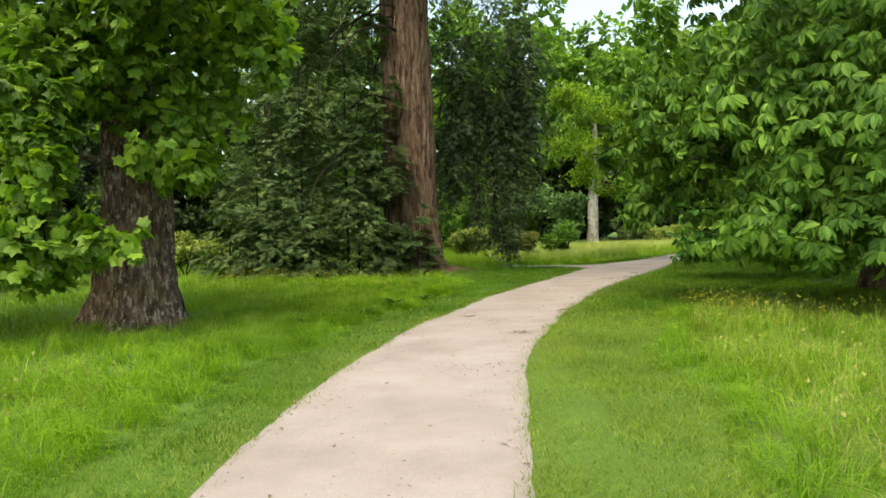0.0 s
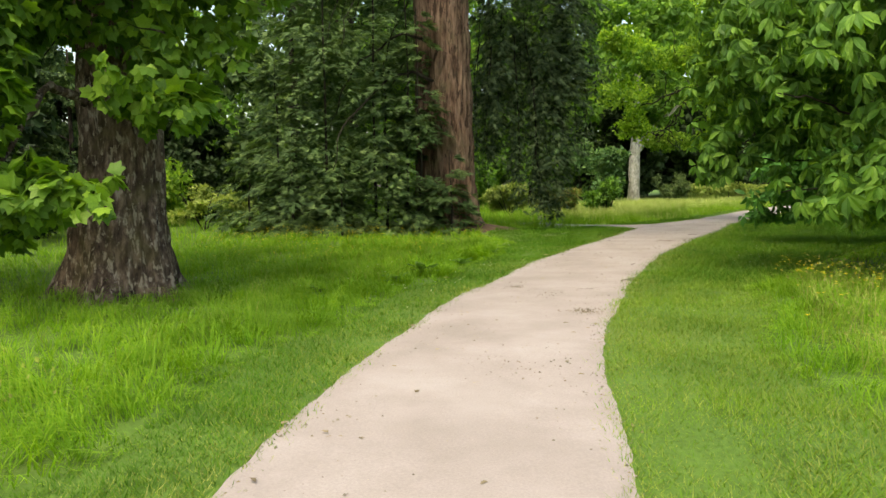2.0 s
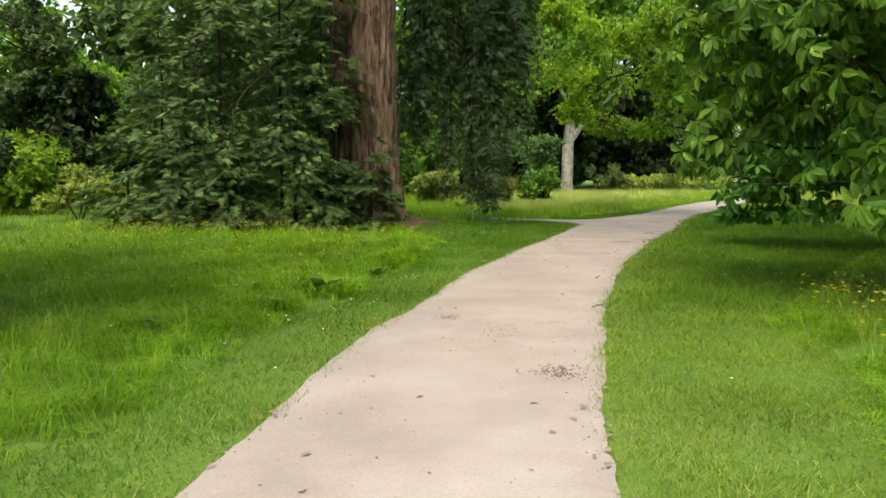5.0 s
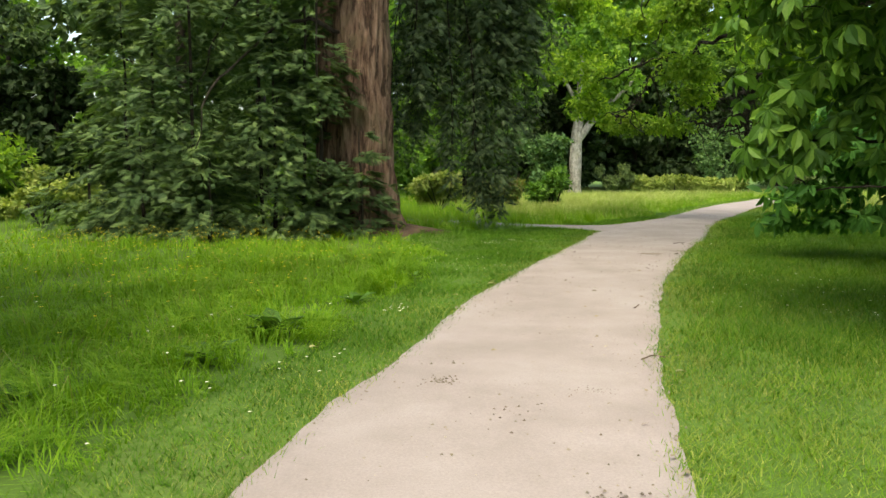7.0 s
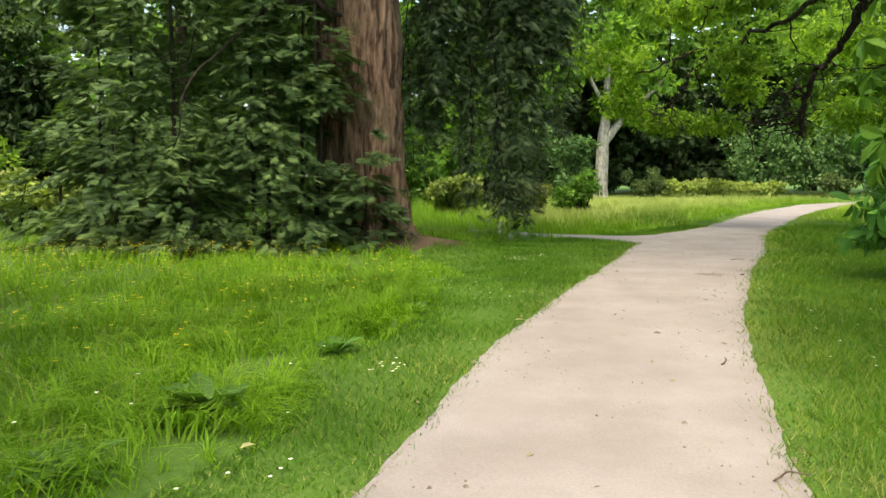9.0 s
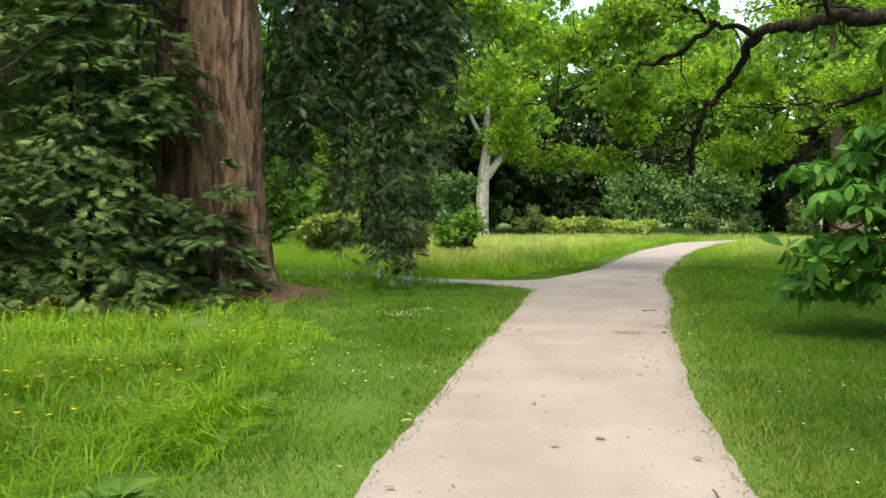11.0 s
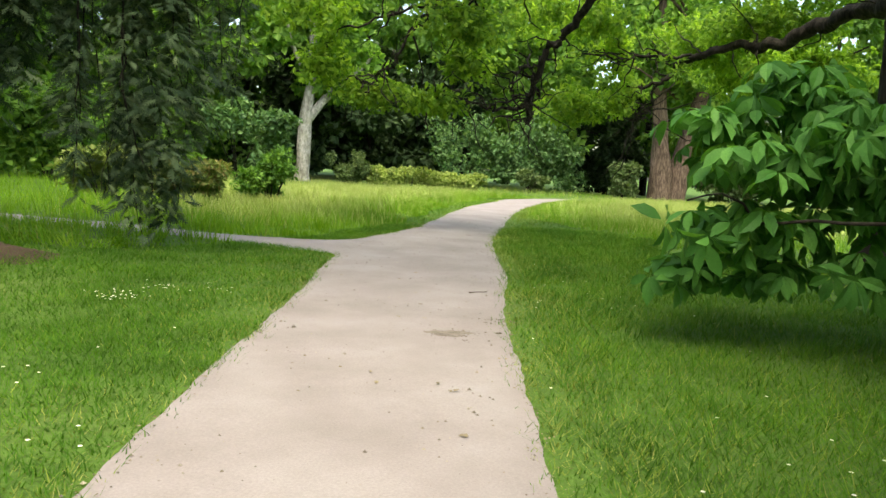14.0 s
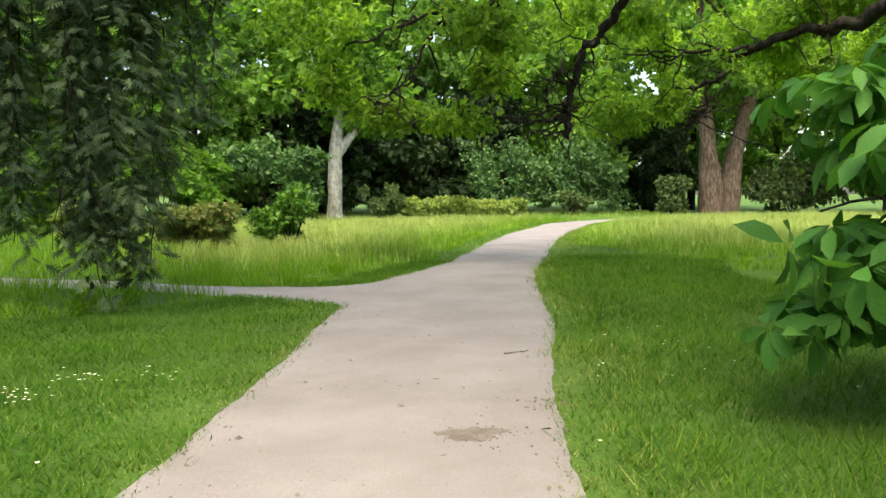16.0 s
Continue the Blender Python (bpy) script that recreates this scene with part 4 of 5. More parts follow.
def redwood():
    c = np.array((-0.95, 25.1, 0.0))
    t = thing("redwood_tree", "giant redwood with two fibrous red-brown stems and drooping dark sprays", "tree", at=c)
    part("trunk", trunk_geo([(0.24, 0, -0.1), (0.19, 0, 2), (0.13, 0, 5), (0.06, 0, 10), (-0.1, 0, 18)], [0.62, 0.58, 0.57, 0.51, 0.36], 110, 150, 0.2, 19, 0.5, 4.0), M_REDBARK, t, "fibrous red-brown trunk", True)
    part("trunk", trunk_geo([(-0.5, 0.5, -0.1), (-0.5, 0.5, 2), (-0.52, 0.55, 5), (-0.6, 0.6, 10), (-0.9, 0.6, 18)], [0.52, 0.46, 0.43, 0.38, 0.3], 72, 90, 0.12, 15, 0.35, 7.0), M_REDBARK, t, "second red-brown stem", True)
    rng = np.random.default_rng(41)
    for i in range(16):
        a, z = rng.uniform(1.6, 3.9), rng.uniform(4.5, 11)
        w = np.array((math.cos(a), math.sin(a), 0))
        k = rng.uniform(2.2, 3.6)
        part("limb", limb([w * 0.4 + (0, 0, z), w * k * 0.5 + (0, 0, z + 0.1), w * k + (0, 0, z - 1.2), w * (k + 0.5) + (0, 0, z - 2.6)], 0.05, 0.01, 6, 0.06, 6, rng), M_OAKBARK, t)
    stems = [(-2.7, 24.3, 5.0, 1.25, 290), (-4.5, 24.5, 11.5, 1.75, 480), (-3.1, 25.0, 13.0, 1.7, 430), (-6.0, 24.8, 5.2, 1.1, 190), (-1.75, 24.25, 6.5, 0.75, 230), (-0.85, 24.0, 2.3, 0.55, 90), (-3.9, 23.5, 2.0, 0.9, 140), (-5.4, 23.9, 2.3, 1.0, 140), (-7.1, 25.4, 2.6, 1.0, 110), (-2.15, 24.9, 9.0, 0.9, 190), (-5.6, 25.3, 10.5, 1.4, 260)]
    part("crown", tiers([(x - c[0], y - c[1], 0.12, h, r, k) for x, y, h, r, k in stems], 20, 0.24, 51), M_CONIFER, t, "mid-green feathery sprays in drooping tiers")
    for x, y, h, r, k in stems:
        part("stem", limb([(x - c[0], y - c[1], -0.05), (x - c[0] + 0.05, y - c[1], h * 0.5), (x - c[0], y - c[1] + 0.05, h)], 0.05, 0.012, 6, 0.03, 5, rng), M_OAKBARK, t)
    hanging = [(0.7, 26.6, 4.4, 8.5, 0.8, 150), (3.0, 27.0, 4.0, 8.5, 0.9, 190), (1.9, 27.2, 4.6, 10.5, 1.5, 260), (-0.6, 27.0, 7.5, 12.5, 1.8, 140), (2.2, 26.9, 3.4, 6.5, 0.8, 130), (2.3, 26.8, 1.1, 4.5, 0.7, 45), (0.6, 26.6, 2.4, 5.5, 0.7, 70)]
    part("crown", tiers([(x - c[0], y - c[1], b, h, r, k) for x, y, b, h, r, k in hanging], 11, 0.26, 52, 0.85, True), M_DARKCON, t, "hanging dark grey-green sprays")
    curtains = [(0.0, 26.4, 1.6, 6.0, 0.15, 7), (0.45, 26.6, 2.1, 6.5, 0.2, 9), (0.25, 26.7, 1.3, 6.0, 0.16, 3), (0.7, 26.9, 2.6, 6.5, 0.2, 9), (1.25, 26.5, 0.9, 5.0, 0.13, 9), (1.7, 26.9, 0.5, 6.0, 0.2, 10), (2.15, 26.7, 0.1, 4.2, 0.18, 11), (2.5, 26.9, 0.15, 2.4, 0.12, 8), (2.75, 27.0, 1.2, 5.5, 0.14, 7), (3.2, 27.1, 2.1, 6.5, 0.12, 6), (3.7, 27.2, 3.6, 7.5, 0.2, 5), (1.1, 27.5, 3.4, 7.0, 0.3, 3), (2.4, 27.6, 2.2, 6.0, 0.3, 4)]
    lines = []
    for x, y, low, top, wide, k in curtains:
        for _ in range(k):
            px, py = rng.normal(x, wide), rng.normal(y, wide)
            lines.append(bend([(px * 0.75 + 0.2 - c[0], py - c[1] - 0.2, top + rng.normal(0, 0.5)), (px - c[0] + rng.normal(0, 0.15), py - c[1], (top + low) / 2), (px - c[0] + rng.normal(0, 0.1), py - c[1] - 0.05, low + abs(rng.normal(0, 0.55)))], 9, 0.03, rng))
    part("crown", strands(lines, 0.045, 0.22, 54), M_DARKCON, t, "curtains of thin hanging sprays with gaps between")
    for q in lines[::3]:
        part("limb", tube(q, np.linspace(0.016, 0.005, len(q)), 5), M_OAKBARK, t)
    # Sprays and limbs too high to be seen, added to shade the left verge.
    high = [(-1.5, 24.5, 13, 2.6, 2.6, 1.6), (1.0, 22.6, 12.5, 2.8, 2.6, 1.2), (2.6, 20.2, 12.8, 2.4, 2.4, 1.0)]
    part("crown", leaves(FROND, [(b[0] - c[0], b[1] - c[1], *b[2:]) for b in high], 520, 4, 0.8, 53, 0.4, 0.8, -0.3, 1.4, 0.6, 0.6), M_DARKCON, t, "unseen high dark sprays added to shade the left verge")
    for b in high:
        part("limb", limb([(-0.3, 0, 11.5), ((b[0] - c[0]) * 0.5, (b[1] - c[1]) * 0.5, 12.4), (b[0] - c[0], b[1] - c[1], b[2])], 0.1, 0.02, 7, 0.05, 6, rng), M_REDBARK, t, "", True)


def magnolia():
    c = np.array((8.6, 15.2, 0.0))
    t = thing("magnolia_tree", "spreading tree with very large oval leaves in drooping whorls", "tree", at=c)
    part("trunk", trunk_geo([(0, 0, -0.1), (0.1, 0, 1.5), (0, 0.1, 3), (0.1, 0, 6)], [0.3, 0.24, 0.2, 0.1], 32, 40, 0.04, 9, 0.3, 5.0), M_BROWNBARK, t, "", True)
    rng = np.random.default_rng(61)
    for e in ((3.9, 12.6, 2.6), (4.6, 11.4, 4.6), (7.0, 10.4, 3.2), (4.6, 14.6, 4.4), (6.4, 20.2, 1.3), (5.2, 13.2, 1.2), (8.4, 11.5, 5.5), (4.0, 15.35, 1.9), (4.1, 15.25, 3.1), (4.3, 15.2, 4.2)):
        e = np.array(e) - c
        part("limb", limb([(0, 0, 1.2 + rng.random()), e * (0.45, 0.45, 0) + (0, 0, max(e[2] * 0.8, 1.3)), e * (0.8, 0.8, 0) + (0, 0, e[2] * 0.95), e], 0.03, 0.007, 7, 0.05, 6, rng), M_OAKBARK, t, "", True)
    # The last two masses are unseen, added to shade the lawn behind.
    blobs = [(6.9, 12.8, 3.0, 3.2, 3.0, 2.2), (6.6, 12.8, 5.2, 3.2, 3.0, 2.2), (4.9, 12.0, 1.6, 1.4, 1.3, 0.75), (6.2, 11.6, 1.25, 1.6, 1.2, 0.5), (8.4, 11.8, 1.35, 1.8, 1.2, 0.6), (4.4, 14.2, 3.4, 1.0, 1.2, 1.2), (8.6, 13.5, 2.2, 2.6, 2.6, 1.6), (7.4, 11.6, 1.6, 2.0, 1.3, 0.9), (9.2, 16.0, 5.0, 3.0, 3.0, 2.5), (8.6, 17.6, 4.8, 2.2, 2.0, 1.1), (10.8, 18.8, 5.4, 2.6, 2.6, 1.3)]
    blobs = [(b[0] - c[0], b[1] - c[1], *b[2:]) for b in blobs]
    part("crown", leaves(OVAL, blobs, 6600, 8, 0.25, 71, 0.85, 0.85, -0.35, 1.7, 0.3, 0.6, 0.5, True), M_MAGNOLIA, t, "big glossy bright green leaves")
    hang = [(4.0, 15.35, 2.3, 0.55, 0.5, 0.7), (4.55, 15.2, 3.4, 0.85, 0.6, 0.8), (4.2, 15.4, 1.65, 0.5, 0.45, 0.35), (4.9, 15.3, 2.2, 0.8, 0.6, 0.7), (3.85, 15.3, 3.1, 0.5, 0.45, 0.6), (4.3, 15.2, 4.2, 0.9, 0.6, 0.7)]
    hang = [(b[0] - c[0], b[1] - c[1], *b[2:]) for b in hang]
    part("crown", leaves(OVAL, hang, 330, 7, 0.23, 73, 0.7, 0.85, -0.4, 1.9, 0.45, 0.65, 0.25, True), M_MAGNOLIA, t, "curtain of big leaves hanging beside the path")
    low = [(8.9, 19.2, 1.9, 2.0, 1.5, 0.8), (7.1, 19.9, 1.75, 0.9, 0.8, 0.28), (7.0, 20.0, 1.15, 0.9, 0.7, 0.22), (6.15, 20.35, 1.12, 0.5, 0.4, 0.14), (6.75, 20.3, 2.05, 0.5, 0.5, 0.16), (7.6, 20.1, 2.35, 0.8, 0.6, 0.3), (6.5, 20.4, 0.7, 0.45, 0.4, 0.16), (7.3, 20.1, 0.72, 0.6, 0.4, 0.16), (9.8, 18.6, 2.2, 1.8, 1.6, 1.0), (8.0, 19.6, 0.8, 0.8, 0.6, 0.25), (8.2, 19.7, 1.4, 0.9, 0.7, 0.35)]
    low = [(b[0] - c[0], b[1] - c[1], *b[2:]) for b in low]
    pos, way, up, size = leaves(OVAL, low, 1150, 6, 0.27, 72, 0.6, 0.85, -0.4, 1.9, 0.45, 0.65, 0.25, True, loose=True)
    near = np.argsort(pos[:, 0] - 0.6 * pos[:, 1])[:300]
    rest = np.setdiff1d(np.arange(len(pos)), near)
    crown = part("crown", scatter(OVAL, pos[rest], way[rest], up[rest], size[rest]), M_BROADLEAF, t, "low bough of big leaves")
    leaf = tri_mesh("leaf", *OVAL, M_LEAFPIECE, True)
    for q in near:
        y = Vector(way[q])
        x = y.cross(Vector(up[q])).normalized()
        z = x.cross(y)
        o = new("leaf", leaf)
        o.parent = crown
        o.matrix_basis = Matrix.Translation(pos[q]) @ Matrix((x, y, z)).transposed().to_4x4() @ Matrix.Diagonal((size[q], size[q], size[q], 1))


def oak():
    c = np.array((14.6, 24.0, 0.0))
    t = thing("oak_tree", "big oak with long crooked dark boughs reaching over the path", "tree", at=c)
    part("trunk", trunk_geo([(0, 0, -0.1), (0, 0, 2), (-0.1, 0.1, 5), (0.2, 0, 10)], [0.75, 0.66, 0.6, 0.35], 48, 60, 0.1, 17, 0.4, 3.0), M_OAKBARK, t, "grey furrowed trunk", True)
    rng = np.random.default_rng(81)
    o = lambda pts: [tuple(np.array(p) - c) for p in pts]
    boughs = [([(14.4, 24.1, 5.2), (14.8, 25.4, 5.85), (13.81, 27.0, 5.96), (12.35, 27.6, 5.94), (11.6, 28.0, 5.84), (10.85, 28.3, 5.69)], 0.2, 0.12),
              ([(10.85, 28.3, 5.69), (10.87, 28.8, 5.35), (10.76, 29.6, 4.56), (10.48, 30.2, 4.01), (10.5, 30.6, 3.27), (10.66, 31.0, 2.62)], 0.11, 0.07),
              ([(10.53, 30.75, 2.98), (10.1, 30.9, 2.9), (9.71, 31.0, 2.87), (8.89, 31.3, 3.07), (8.23, 31.6, 2.86)], 0.05, 0.012),
              ([(10.9, 28.3, 5.68), (10.12, 28.8, 5.95), (9.55, 29.5, 5.42), (8.85, 30.2, 5.28), (8.79, 30.4, 5.01), (8.24, 30.7, 5.04), (7.04, 31.3, 4.66), (6.14, 31.8, 4.13), (5.75, 32.0, 3.42)], 0.075, 0.014),
              ([(10.12, 28.8, 5.95), (9.57, 29.0, 6.35), (9.0, 29.3, 6.39), (8.28, 29.6, 6.02), (7.59, 30.0, 5.78)], 0.055, 0.012),
              ([(10.45, 30.3, 3.85), (10.15, 30.5, 3.75), (9.95, 30.6, 3.35), (10.1, 30.7, 3.1)], 0.03, 0.012),
              ([(8.24, 30.7, 5.04), (7.7, 31.2, 4.4), (7.3, 31.5, 3.6), (6.8, 31.8, 3.2)], 0.035, 0.01)]
    boughs += [([(14.5, 24.2, 4.9), (15.3, 25.6, 5.1), (15.71, 27.0, 5.08), (15.6, 28.0, 4.86), (15.51, 28.8, 4.72), (15.35, 29.4, 4.81), (14.8, 30.0, 4.58), (14.87, 31.0, 4.42), (14.7, 31.5, 3.93), (14.13, 32.0, 3.89)], 0.21, 0.03),
              ([(14.85, 30.3, 4.55), (14.2, 30.9, 4.6), (13.5, 31.4, 4.45), (12.9, 31.8, 4.6)], 0.045, 0.012), ([(14.72, 31.45, 4.0), (14.75, 31.8, 3.4), (14.5, 32.1, 3.0)], 0.035, 0.01),
              ([(14.6, 24, 7), (13, 26, 8.5), (10.5, 29, 9)], 0.16, 0.03), ([(14.6, 24, 7), (12.5, 23.5, 8.5), (10, 24, 8.5)], 0.16, 0.03),
              ([(12.35, 27.6, 5.94), (11.2, 27.4, 6.8), (9.6, 27.4, 7.2)], 0.07, 0.012), ([(13.2, 27.2, 5.95), (12.9, 28.6, 6.6), (12.0, 30, 6.8)], 0.07, 0.012)]
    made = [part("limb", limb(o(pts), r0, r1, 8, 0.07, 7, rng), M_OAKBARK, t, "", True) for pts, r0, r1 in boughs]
    for _ in range(190):
        which = rng.integers(1, len(boughs))
        pts = boughs[which][0]
        q = bend(pts, 6)
        s = q[rng.integers(3, len(q))]
        e = s + rng.normal(0, 0.62, 3) + (0, 0.1, -0.1)
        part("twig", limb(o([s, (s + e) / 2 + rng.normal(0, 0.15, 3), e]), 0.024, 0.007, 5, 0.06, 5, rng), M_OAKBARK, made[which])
    blobs = [(8.6, 30.6, 4.5, 1.4, 1.0, 0.6), (6.7, 31.4, 4.5, 1.3, 1.0, 0.8), (8.4, 31.5, 2.95, 0.9, 0.6, 0.32), (9.4, 31.0, 3.6, 0.8, 0.6, 0.5), (8.4, 29.5, 6.2, 1.9, 1.1, 0.6), (10.8, 29.8, 6.4, 2.0, 1.5, 0.6), (9.6, 27.6, 7.4, 3, 2.2, 0.8), (8.4, 30.8, 7.3, 2.4, 1.4, 0.6), (12.2, 31.2, 7.5, 2.4, 1.4, 0.6), (6.0, 31.9, 3.6, 0.8, 0.7, 0.5), (7.2, 31.7, 3.3, 0.7, 0.5, 0.4), (11.6, 30.9, 4.0, 0.9, 0.7, 0.6), (10.9, 31.4, 3.2, 0.6, 0.5, 0.35), (12.0, 32.0, 3.9, 1.2, 0.8, 0.6), (13.0, 32.6, 3.3, 1.0, 0.8, 0.5), (8.1, 32.0, 3.7, 1.2, 0.7, 0.5), (9.4, 32.2, 4.1, 1.0, 0.7, 0.5), (7.0, 32.0, 3.0, 0.8, 0.6, 0.35)]
    # The mass at (15.5, 21.5, 9) is unseen, added to shade the right-hand grass.
    blobs += [(13.2, 31.4, 4.7, 1.4, 1.2, 0.6), (14.6, 31.6, 4.2, 1.0, 1.2, 0.5), (14.2, 32.2, 3.4, 0.8, 0.7, 0.5), (16.2, 29.5, 5.4, 1.8, 1.8, 0.6), (16.5, 28, 6.8, 3, 3, 1.1), (12.2, 30.8, 5.2, 1.3, 1, 0.5), (15.5, 21.5, 9, 3.5, 3.5, 1.4)]
    blobs += [(5.2, 32.0, 5.0, 1.2, 1.0, 0.6), (5.0, 31.0, 6.6, 1.5, 1.4, 0.6), (7.6, 32, 6.3, 1.8, 1.4, 0.6), (11, 33, 6.0, 2.2, 1.5, 0.6), (13.5, 34, 5.6, 1.9, 1.5, 0.6), (17, 32, 5.4, 2, 2, 0.7), (18, 29.5, 4.6, 2.0, 1.9, 0.7), (19.5, 33, 5, 2.4, 2.1, 0.9)]
    blobs = [(b[0] - c[0], b[1] - c[1], *b[2:]) for b in blobs]
    # Canopy and limbs above the view, added to shade the path and lawn.
    high = [(10.5, 22.3, 10.2, 3, 2.6, 1.0), (5.4, 22, 11, 3.2, 4, 1.1), (12.5, 19.5, 10, 4, 3.6, 1.4), (8.5, 18.5, 10, 3, 2.6, 1.0)]
    part("crown", leaves(FAR, [(b[0] - c[0], b[1] - c[1], *b[2:]) for b in high], 1300, 5, 0.34, 93, 0.25, 0.9, -0.2, 1.4, 0.7, 0.5), M_OAK, t, "unseen high outer oak canopy added to shade path and lawn")
    for b in high:
        part("limb", limb([(0, 0, 7.5), ((b[0] - c[0]) * 0.5, (b[1] - c[1]) * 0.5, 9.4), (b[0] - c[0], b[1] - c[1], b[2])], 0.14, 0.03, 8, 0.08, 7, rng), M_OAKBARK, t, "", True)
    part("crown", leaves(OAK, blobs, 11800, 5, 0.175, 91, 0.25, 0.9, 0.12, 1.7, 0.6, 0.4), M_OAK, t, "yellow-green oak leaves")


def mound():
    n = 40
    a = np.linspace(0, 2 * np.pi, n, endpoint=False)
    rr = np.linspace(0, 1, 9)[1:]
    wob = 1 + 0.12 * np.sin(a * 3 + 1) + 0.1 * np.sin(a * 7)
    v = [np.array([[-0.1, 24.7, ground_height(np.array([-0.1]), np.array([24.7]))[0] + 0.03]])]
    for r in rr:
        x, y = -0.1 + 1.35 * r * wob * np.cos(a), 24.7 + 1.1 * r * wob * np.sin(a)
        v.append(np.stack([x, y, ground_height(x, y) + 0.03 - 0.05 * r**3], -1))
    v = np.concatenate(v)
    f = [(0, 1 + j, 1 + (j + 1) % n) for j in range(n)]
    for i in range(len(rr) - 1):
        for j in range(n):
            p, q = 1 + i * n + j, 1 + i * n + (j + 1) % n
            f += [(p, p + n, q + n), (p, q + n, q)]
    single("soil_patch", (v, np.array(f)), M_SOIL, "bare reddish soil round the redwood's foot", "soil", "structure", smooth=True)


plane_tree()
redwood()
magnolia()
oak()
mound()


def shrub(name, label, at, w, d, h, mat, n, size, seed, group="", per=5, shape=CLUMP):
    t = thing(name, label, "shrub", group, at=at)
    rng = np.random.default_rng(seed)
    for i in range(5):
        a = i * 1.26 + rng.random()
        part("stem", limb([(0.05 * math.cos(a), 0.05 * math.sin(a), -0.03), (w * 0.15 * math.cos(a), d * 0.15 * math.sin(a), h * 0.4), (w * 0.3 * math.cos(a), d * 0.3 * math.sin(a), h * 0.75)], 0.03, 0.008, 5, 0.02, 4, rng), M_OAKBARK, t)
    blobs = [(rng.uniform(-0.36, 0.36) * w, rng.uniform(-0.28, 0.28) * d, h * rng.uniform(0.15, 0.8) * (1 if h < 3 else rng.uniform(0.6, 1.1)), w * rng.uniform(0.1, 0.24), d * rng.uniform(0.12, 0.24), h * rng.uniform(0.1, 0.24)) for _ in range(9 if h < 3 else 20)]
    part("crown", leaves(shape, blobs, n, per, size, seed, 0.0, 0.8, -0.4, 3 / max(h, 0.5), 0.5, 0.5, 0.02), mat, t)
    return t


shrub("shrub", "upright green evergreen shrub in the long grass", (5.95, 37.6, 0), 2.0, 1.8, 1.75, M_MAGNOLIA, 800, 0.16, 3)
shrub("shrub", "low rusty-tinted shrub in the long grass", (3.3, 35.4, 0), 2.6, 1.8, 1.35, M_RUSTSHRUB, 800, 0.15, 4)
shrub("shrub", "pale green shrub behind the side path", (1.4, 37.0, 0), 3.0, 2.2, 1.7, M_PALESHRUB, 800, 0.18, 5)
shrub("shrub", "rounded grey-green shrub beside a pale trunk", (14.9, 62, 0), 2.8, 2.4, 2.1, M_RHODO, 800, 0.22, 6)
shrub("shrub", "big grey-green flowering shrub at the wood's edge", (8.0, 60, 0), 6.5, 4, 5.2, M_GREYSHRUB, 1300, 0.36, 8, shape=FAR)
shrub("shrub", "big mid-green shrub at the wood's edge", (2.5, 57, 0), 7.0, 4, 5.6, M_WOOD, 1300, 0.4, 9, shape=FAR)
shrub("shrub", "broad layered grey-green shrub at the wood's edge", (30.5, 66, 0), 9, 5, 6.5, M_GREYSHRUB, 2000, 0.34, 10, shape=FAR)
shrub("shrub", "pale silvery shrub beyond the hedge", (25.5, 67, 0), 5, 4, 6.4, M_GREYSHRUB, 900, 0.3, 12, shape=FAR)
shrub("shrub", "small dark shrub beside the hedge", (28.8, 63, 0), 2.6, 2, 1.8, M_RHODO, 500, 0.25, 13, shape=FAR)
shrub("shrub", "rounded shrub beside a twin-stemmed tree", (34.6, 60, 0), 3.4, 3, 2.8, M_RHODO, 700, 0.3, 14, shape=FAR)
shrub("shrub", "long dark evergreen shrub bank", (45, 60, 0), 9, 4, 4.2, M_RHODO, 1400, 0.36, 15, shape=FAR)
shrub("shrub", "long dark evergreen shrub bank", (54, 52, 0), 9, 5, 4.4, M_RHODO, 1400, 0.38, 16, shape=FAR)
shrub("shrub", "low bright green shrub under dark trees", (-9.6, 28.5, 0), 3.2, 2.4, 1.7, M_PALESHRUB, 700, 0.18, 17)
shrub("shrub", "light green shrub at the wood's edge", (-13.5, 31, 0), 4.5, 3, 3.4, M_OAK, 900, 0.26, 18)
shrub("shrub", "dark evergreen shrub under the trees", (-12.0, 24.5, 0), 4.5, 3, 2.6, M_SHADEYEW, 900, 0.24, 19)
shrub("shrub", "dark evergreen shrub under the trees", (-16.5, 22, 0), 5, 3, 3.0, M_SHADEYEW, 900, 0.26, 20)

shrub("shrub", "mid-green shrub at the wood's edge", (-4, 52, 0), 7.0, 4, 5.0, M_WOOD, 1300, 0.4, 22, shape=FAR)
shrub("shrub", "dark evergreen shrub under the trees", (-9, 43, 0), 6.0, 4, 3.6, M_RHODO, 1100, 0.34, 23, shape=FAR)
shrub("shrub", "light green shrub at the wood's edge", (-19, 31, 0), 6.0, 4, 4.0, M_PALESHRUB, 1100, 0.34, 24, shape=FAR)

shrub("shrub", "mid-green shrub at the wood's edge", (-0.8, 48.5, 0), 5.0, 3, 4.2, M_WOOD, 1100, 0.36, 25, shape=FAR)
shrub("shrub", "grey-green shrub at the wood's edge", (-23, 42, 0), 8.0, 4, 4.6, M_GREYSHRUB, 1300, 0.4, 26, shape=FAR)
shrub("shrub", "mid-green shrub at the wood's edge", (-15, 40, 0), 7.0, 4, 4.4, M_WOOD, 1300, 0.38, 27, shape=FAR)


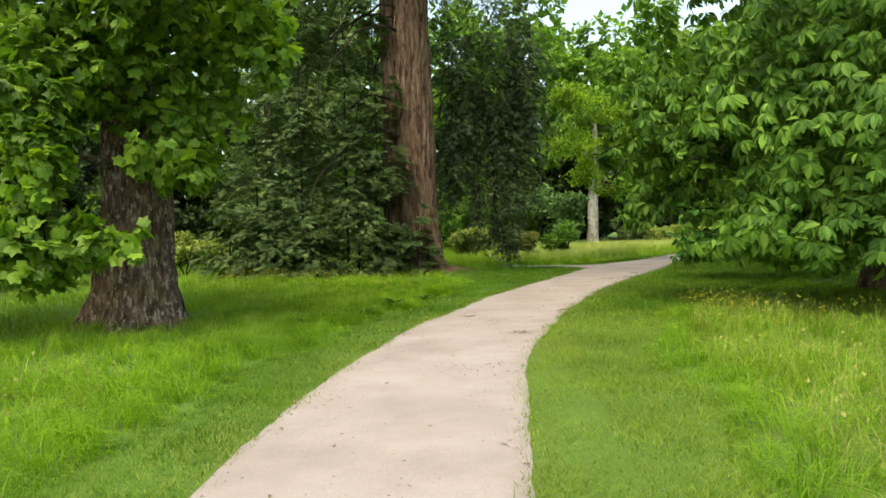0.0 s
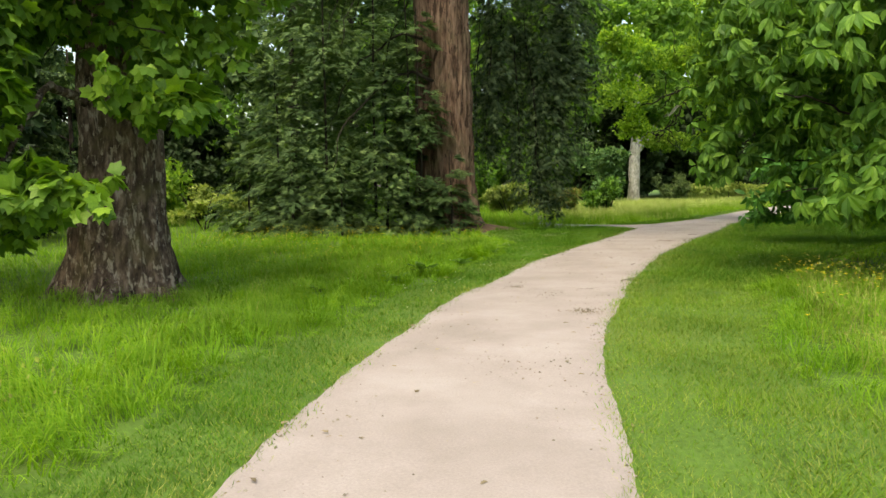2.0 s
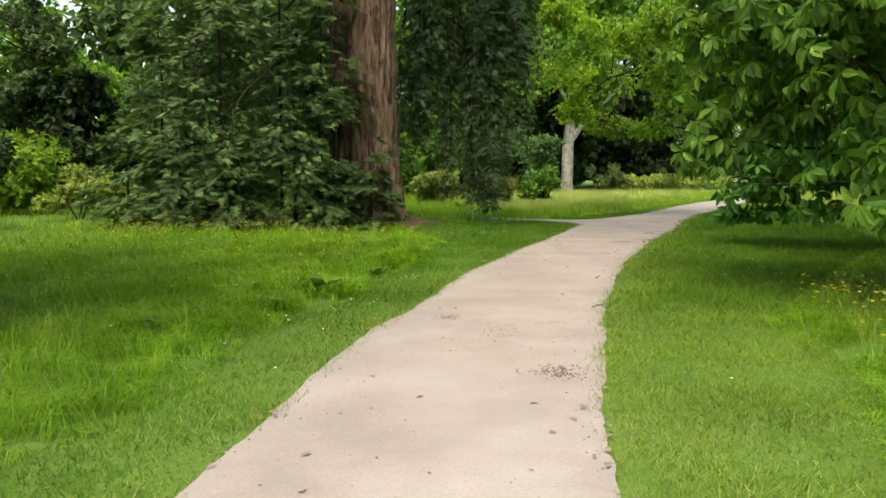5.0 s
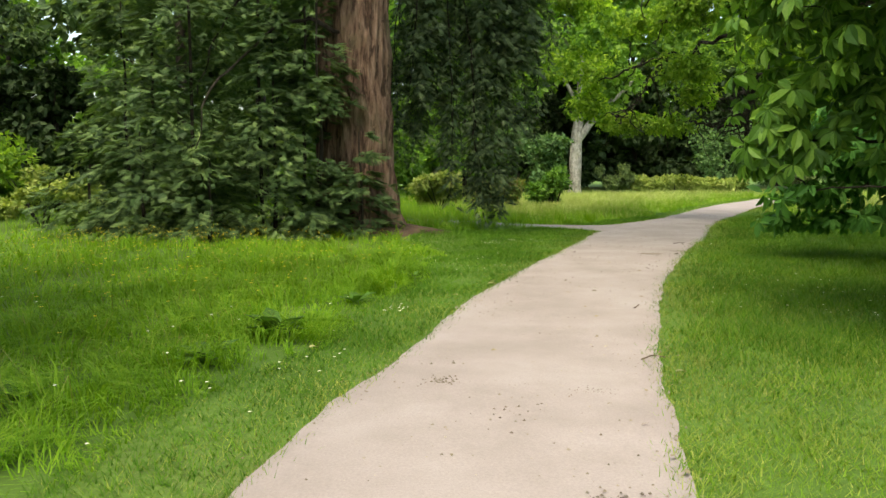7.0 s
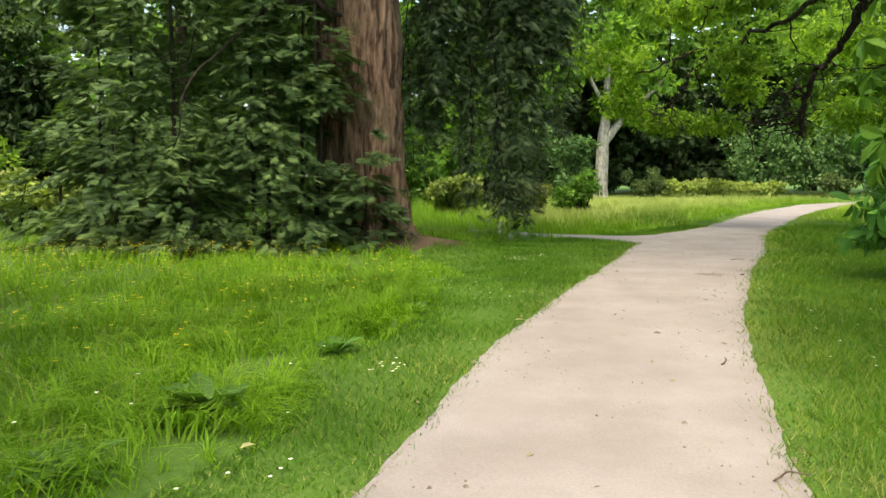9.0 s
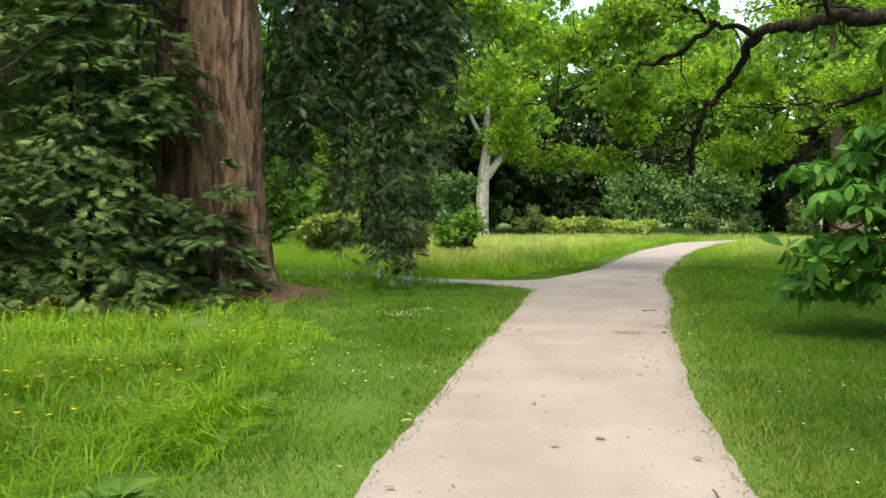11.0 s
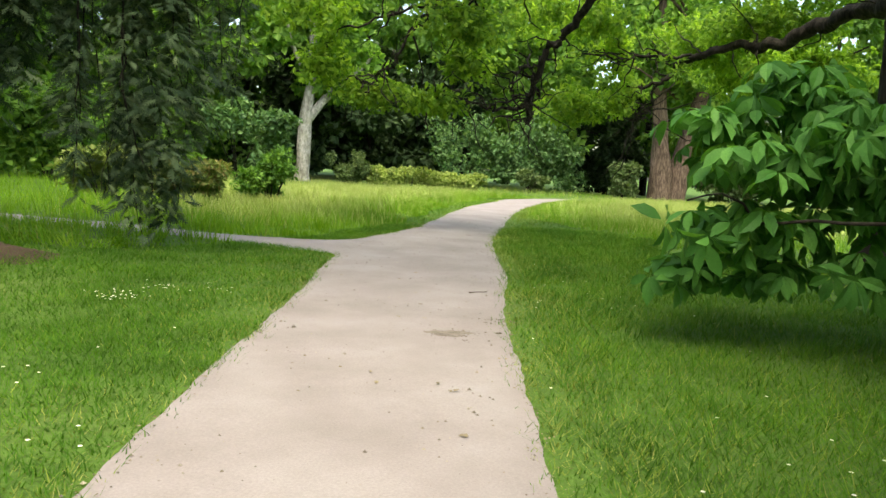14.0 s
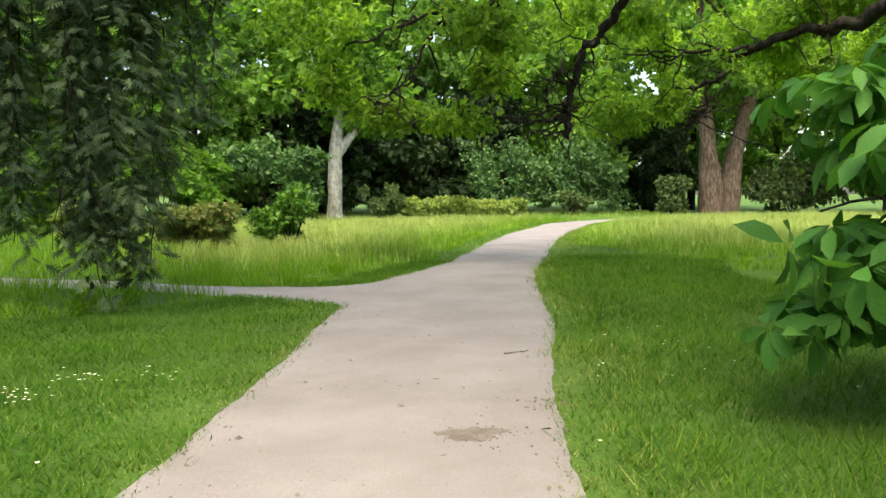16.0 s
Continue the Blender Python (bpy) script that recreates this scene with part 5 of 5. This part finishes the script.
def hedge():
    t = thing("hedge", "long low pale green clipped hedge with a wavy top", "hedge", at=(20.4, 61.5, 0))
    rng = np.random.default_rng(7)
    blobs = [(x, rng.normal(0, 0.15), 0.62 + rng.normal(0, 0.08), 0.75, 0.8, 0.62 + rng.normal(0, 0.08)) for x in np.linspace(-3.5, 3.4, 8)]
    part("crown", leaves(FAR, blobs, 2600, 5, 0.22, 7, 0.0, 0.8, -0.6, 1.5, 0.5, 0.5, 0.02), M_PALESHRUB, t)
    for x in np.linspace(-3.4, 3.3, 7):
        part("stem", limb([(x, 0, -0.03), (x + 0.05, 0.05, 0.5), (x, 0, 1.0)], 0.04, 0.01, 5, 0.02, 4, rng), M_OAKBARK, t)


hedge()


# ---- woodland behind ----
def wood_tree(label, at, h, w, seed, mat, bark, low=0.25, n=1300, size=0.85, r=0.36, group="woodland trees", clump=16, stems=None, limbs=6):
    t = thing("tree", label, "tree", group, at=at)
    rng = np.random.default_rng(seed)
    for pts, ra in stems or [([(0, 0, -0.1), (rng.normal(0, 0.1), 0, h * 0.3), (rng.normal(0, 0.3), 0, h * 0.85)], r)]:
        part("trunk", limb(pts, ra, ra * 0.3, 14, 0.02, 7, rng), bark, t, "", True)
    for i in range(limbs):
        a, z = rng.random() * 6.28, h * rng.uniform(max(low, 0.25), 0.7)
        part("limb", limb([(0, 0, z), (w * 0.2 * math.cos(a), w * 0.2 * math.sin(a), z + h * 0.06), (w * 0.42 * math.cos(a), w * 0.42 * math.sin(a), z + h * 0.1)], r * 0.3, 0.02, 5, 0.06, 4, rng), bark, t)
    blobs = []
    for i in range(clump):
        a, q, z = i * 2.4 + rng.random(), rng.uniform(0.05, 0.36) * w, low + (0.9 - low) * (i + rng.random()) / clump
        slim = 1 - 0.5 * max(0, z - 0.6) / 0.4
        blobs.append((q * slim * math.cos(a), q * slim * math.sin(a), h * z, w * rng.uniform(0.16, 0.26) * slim, w * rng.uniform(0.16, 0.26) * slim, h * rng.uniform(0.05, 0.09)))
    part("crown", leaves(FAR, blobs, n, 5, size, seed + 1, 0.35, 0.8, -0.12, 0.9, 0.5, 0.35), mat, t)
    return t


def place(src, rows):
    for x, y, s, a in rows:
        o = copy_thing(src, pose(x, y, 0, 0, 0, a))
        o.scale = (s, s, s)


wood_tree("tall tree with a pale grey forked trunk", (12.4, 63, 0), 17.5, 14, 130, M_WOOD, M_PALEBARK, 0.36, 1600, 0.6, 0.4, "", 16,
          [([(0, 0, -0.1), (0.05, 0, 3), (0.3, 0, 7), (0.2, 0, 11)], 0.52), ([(0.1, 0, 3.7), (1.5, -0.2, 5.6), (3.0, -0.4, 7.0), (4.2, -0.4, 8.2)], 0.29), ([(0.25, 0, 6.2), (-0.9, 0, 8.2), (-1.6, 0, 10.5)], 0.18)], 0)
wood_tree("big tree with two leaning brown stems from one foot", (38.3, 59.5, 0), 22, 17, 140, M_WOOD, M_BROWNBARK, 0.33, 1700, 0.6, 0.4, "", 18,
          [([(-0.75, 0, -0.1), (-1.0, 0, 3), (-1.5, 0, 7), (-2.1, 0, 14)], 0.88), ([(0.45, 0, -0.1), (0.8, 0, 3), (2.2, 0, 8), (4.6, 0, 14)], 0.85)], 4)
W1 = wood_tree("tall broadleaf woodland tree in full green leaf", (17, 84, 0), 25, 16, 100, M_WOOD, M_OAKBARK, 0.1)
W2 = wood_tree("dense dark conifer with low branches", (-20, 32, 0), 20, 11, 110, M_CONIFER, M_OAKBARK, 0.05, 1700, 0.55)
W3 = wood_tree("light green woodland tree", (1, 68, 0), 22, 14, 120, M_WOOD, M_OAKBARK, 0.14)
# W4 fills the gap behind the hedge; its colour holds the deep shade.
W4 = wood_tree("evergreen tree with branches down to the ground, near-black for deep shade", (20, 74, 0), 11, 11, 150, M_SHADEYEW, M_OAKBARK, 0.04, 1500, 0.7)
place(W1, [(-2, 64, 0.6, 200), (52, 49, 0.9, 120), (9.5, 80, 1.1, 15), (33, 82, 1, 40), (47, 74, 1.05, 100), (62, 60, 1, 200), (6, 86, 1.1, 270), (-8, 74, 1, 20), (25, 92, 1.2, 70), (68, 44, 1, 0), (42, 92, 1.2, 10), (56, 82, 1.2, 60), (-20, 66, 0.9, 10)])
place(W2, [(-15.5, 31, 0.4, 240), (-14.5, 37, 0.5, 15), (-24, 40, 0.9, 190), (-8.5, 38, 0.9, 80), (-24, 22, 1, 160), (-7, 46, 1, 120), (-16, 17, 0.8, 10), (-30, 30, 1.1, 90), (-12, 58, 1.1, 0), (-27, 12, 1, 44)])
place(W3, [(62, 39, 1, 75), (-20, 47, 0.6, 250), (6.6, 73, 0.7, 33), (-5, 60, 0.8, 60), (34, 72, 0.9, 140), (49, 66, 1, 210), (60, 52, 1, 280), (27, 78, 1, 0), (47, 54, 0.75, 30), (4.5, 65, 0.5, 80)])
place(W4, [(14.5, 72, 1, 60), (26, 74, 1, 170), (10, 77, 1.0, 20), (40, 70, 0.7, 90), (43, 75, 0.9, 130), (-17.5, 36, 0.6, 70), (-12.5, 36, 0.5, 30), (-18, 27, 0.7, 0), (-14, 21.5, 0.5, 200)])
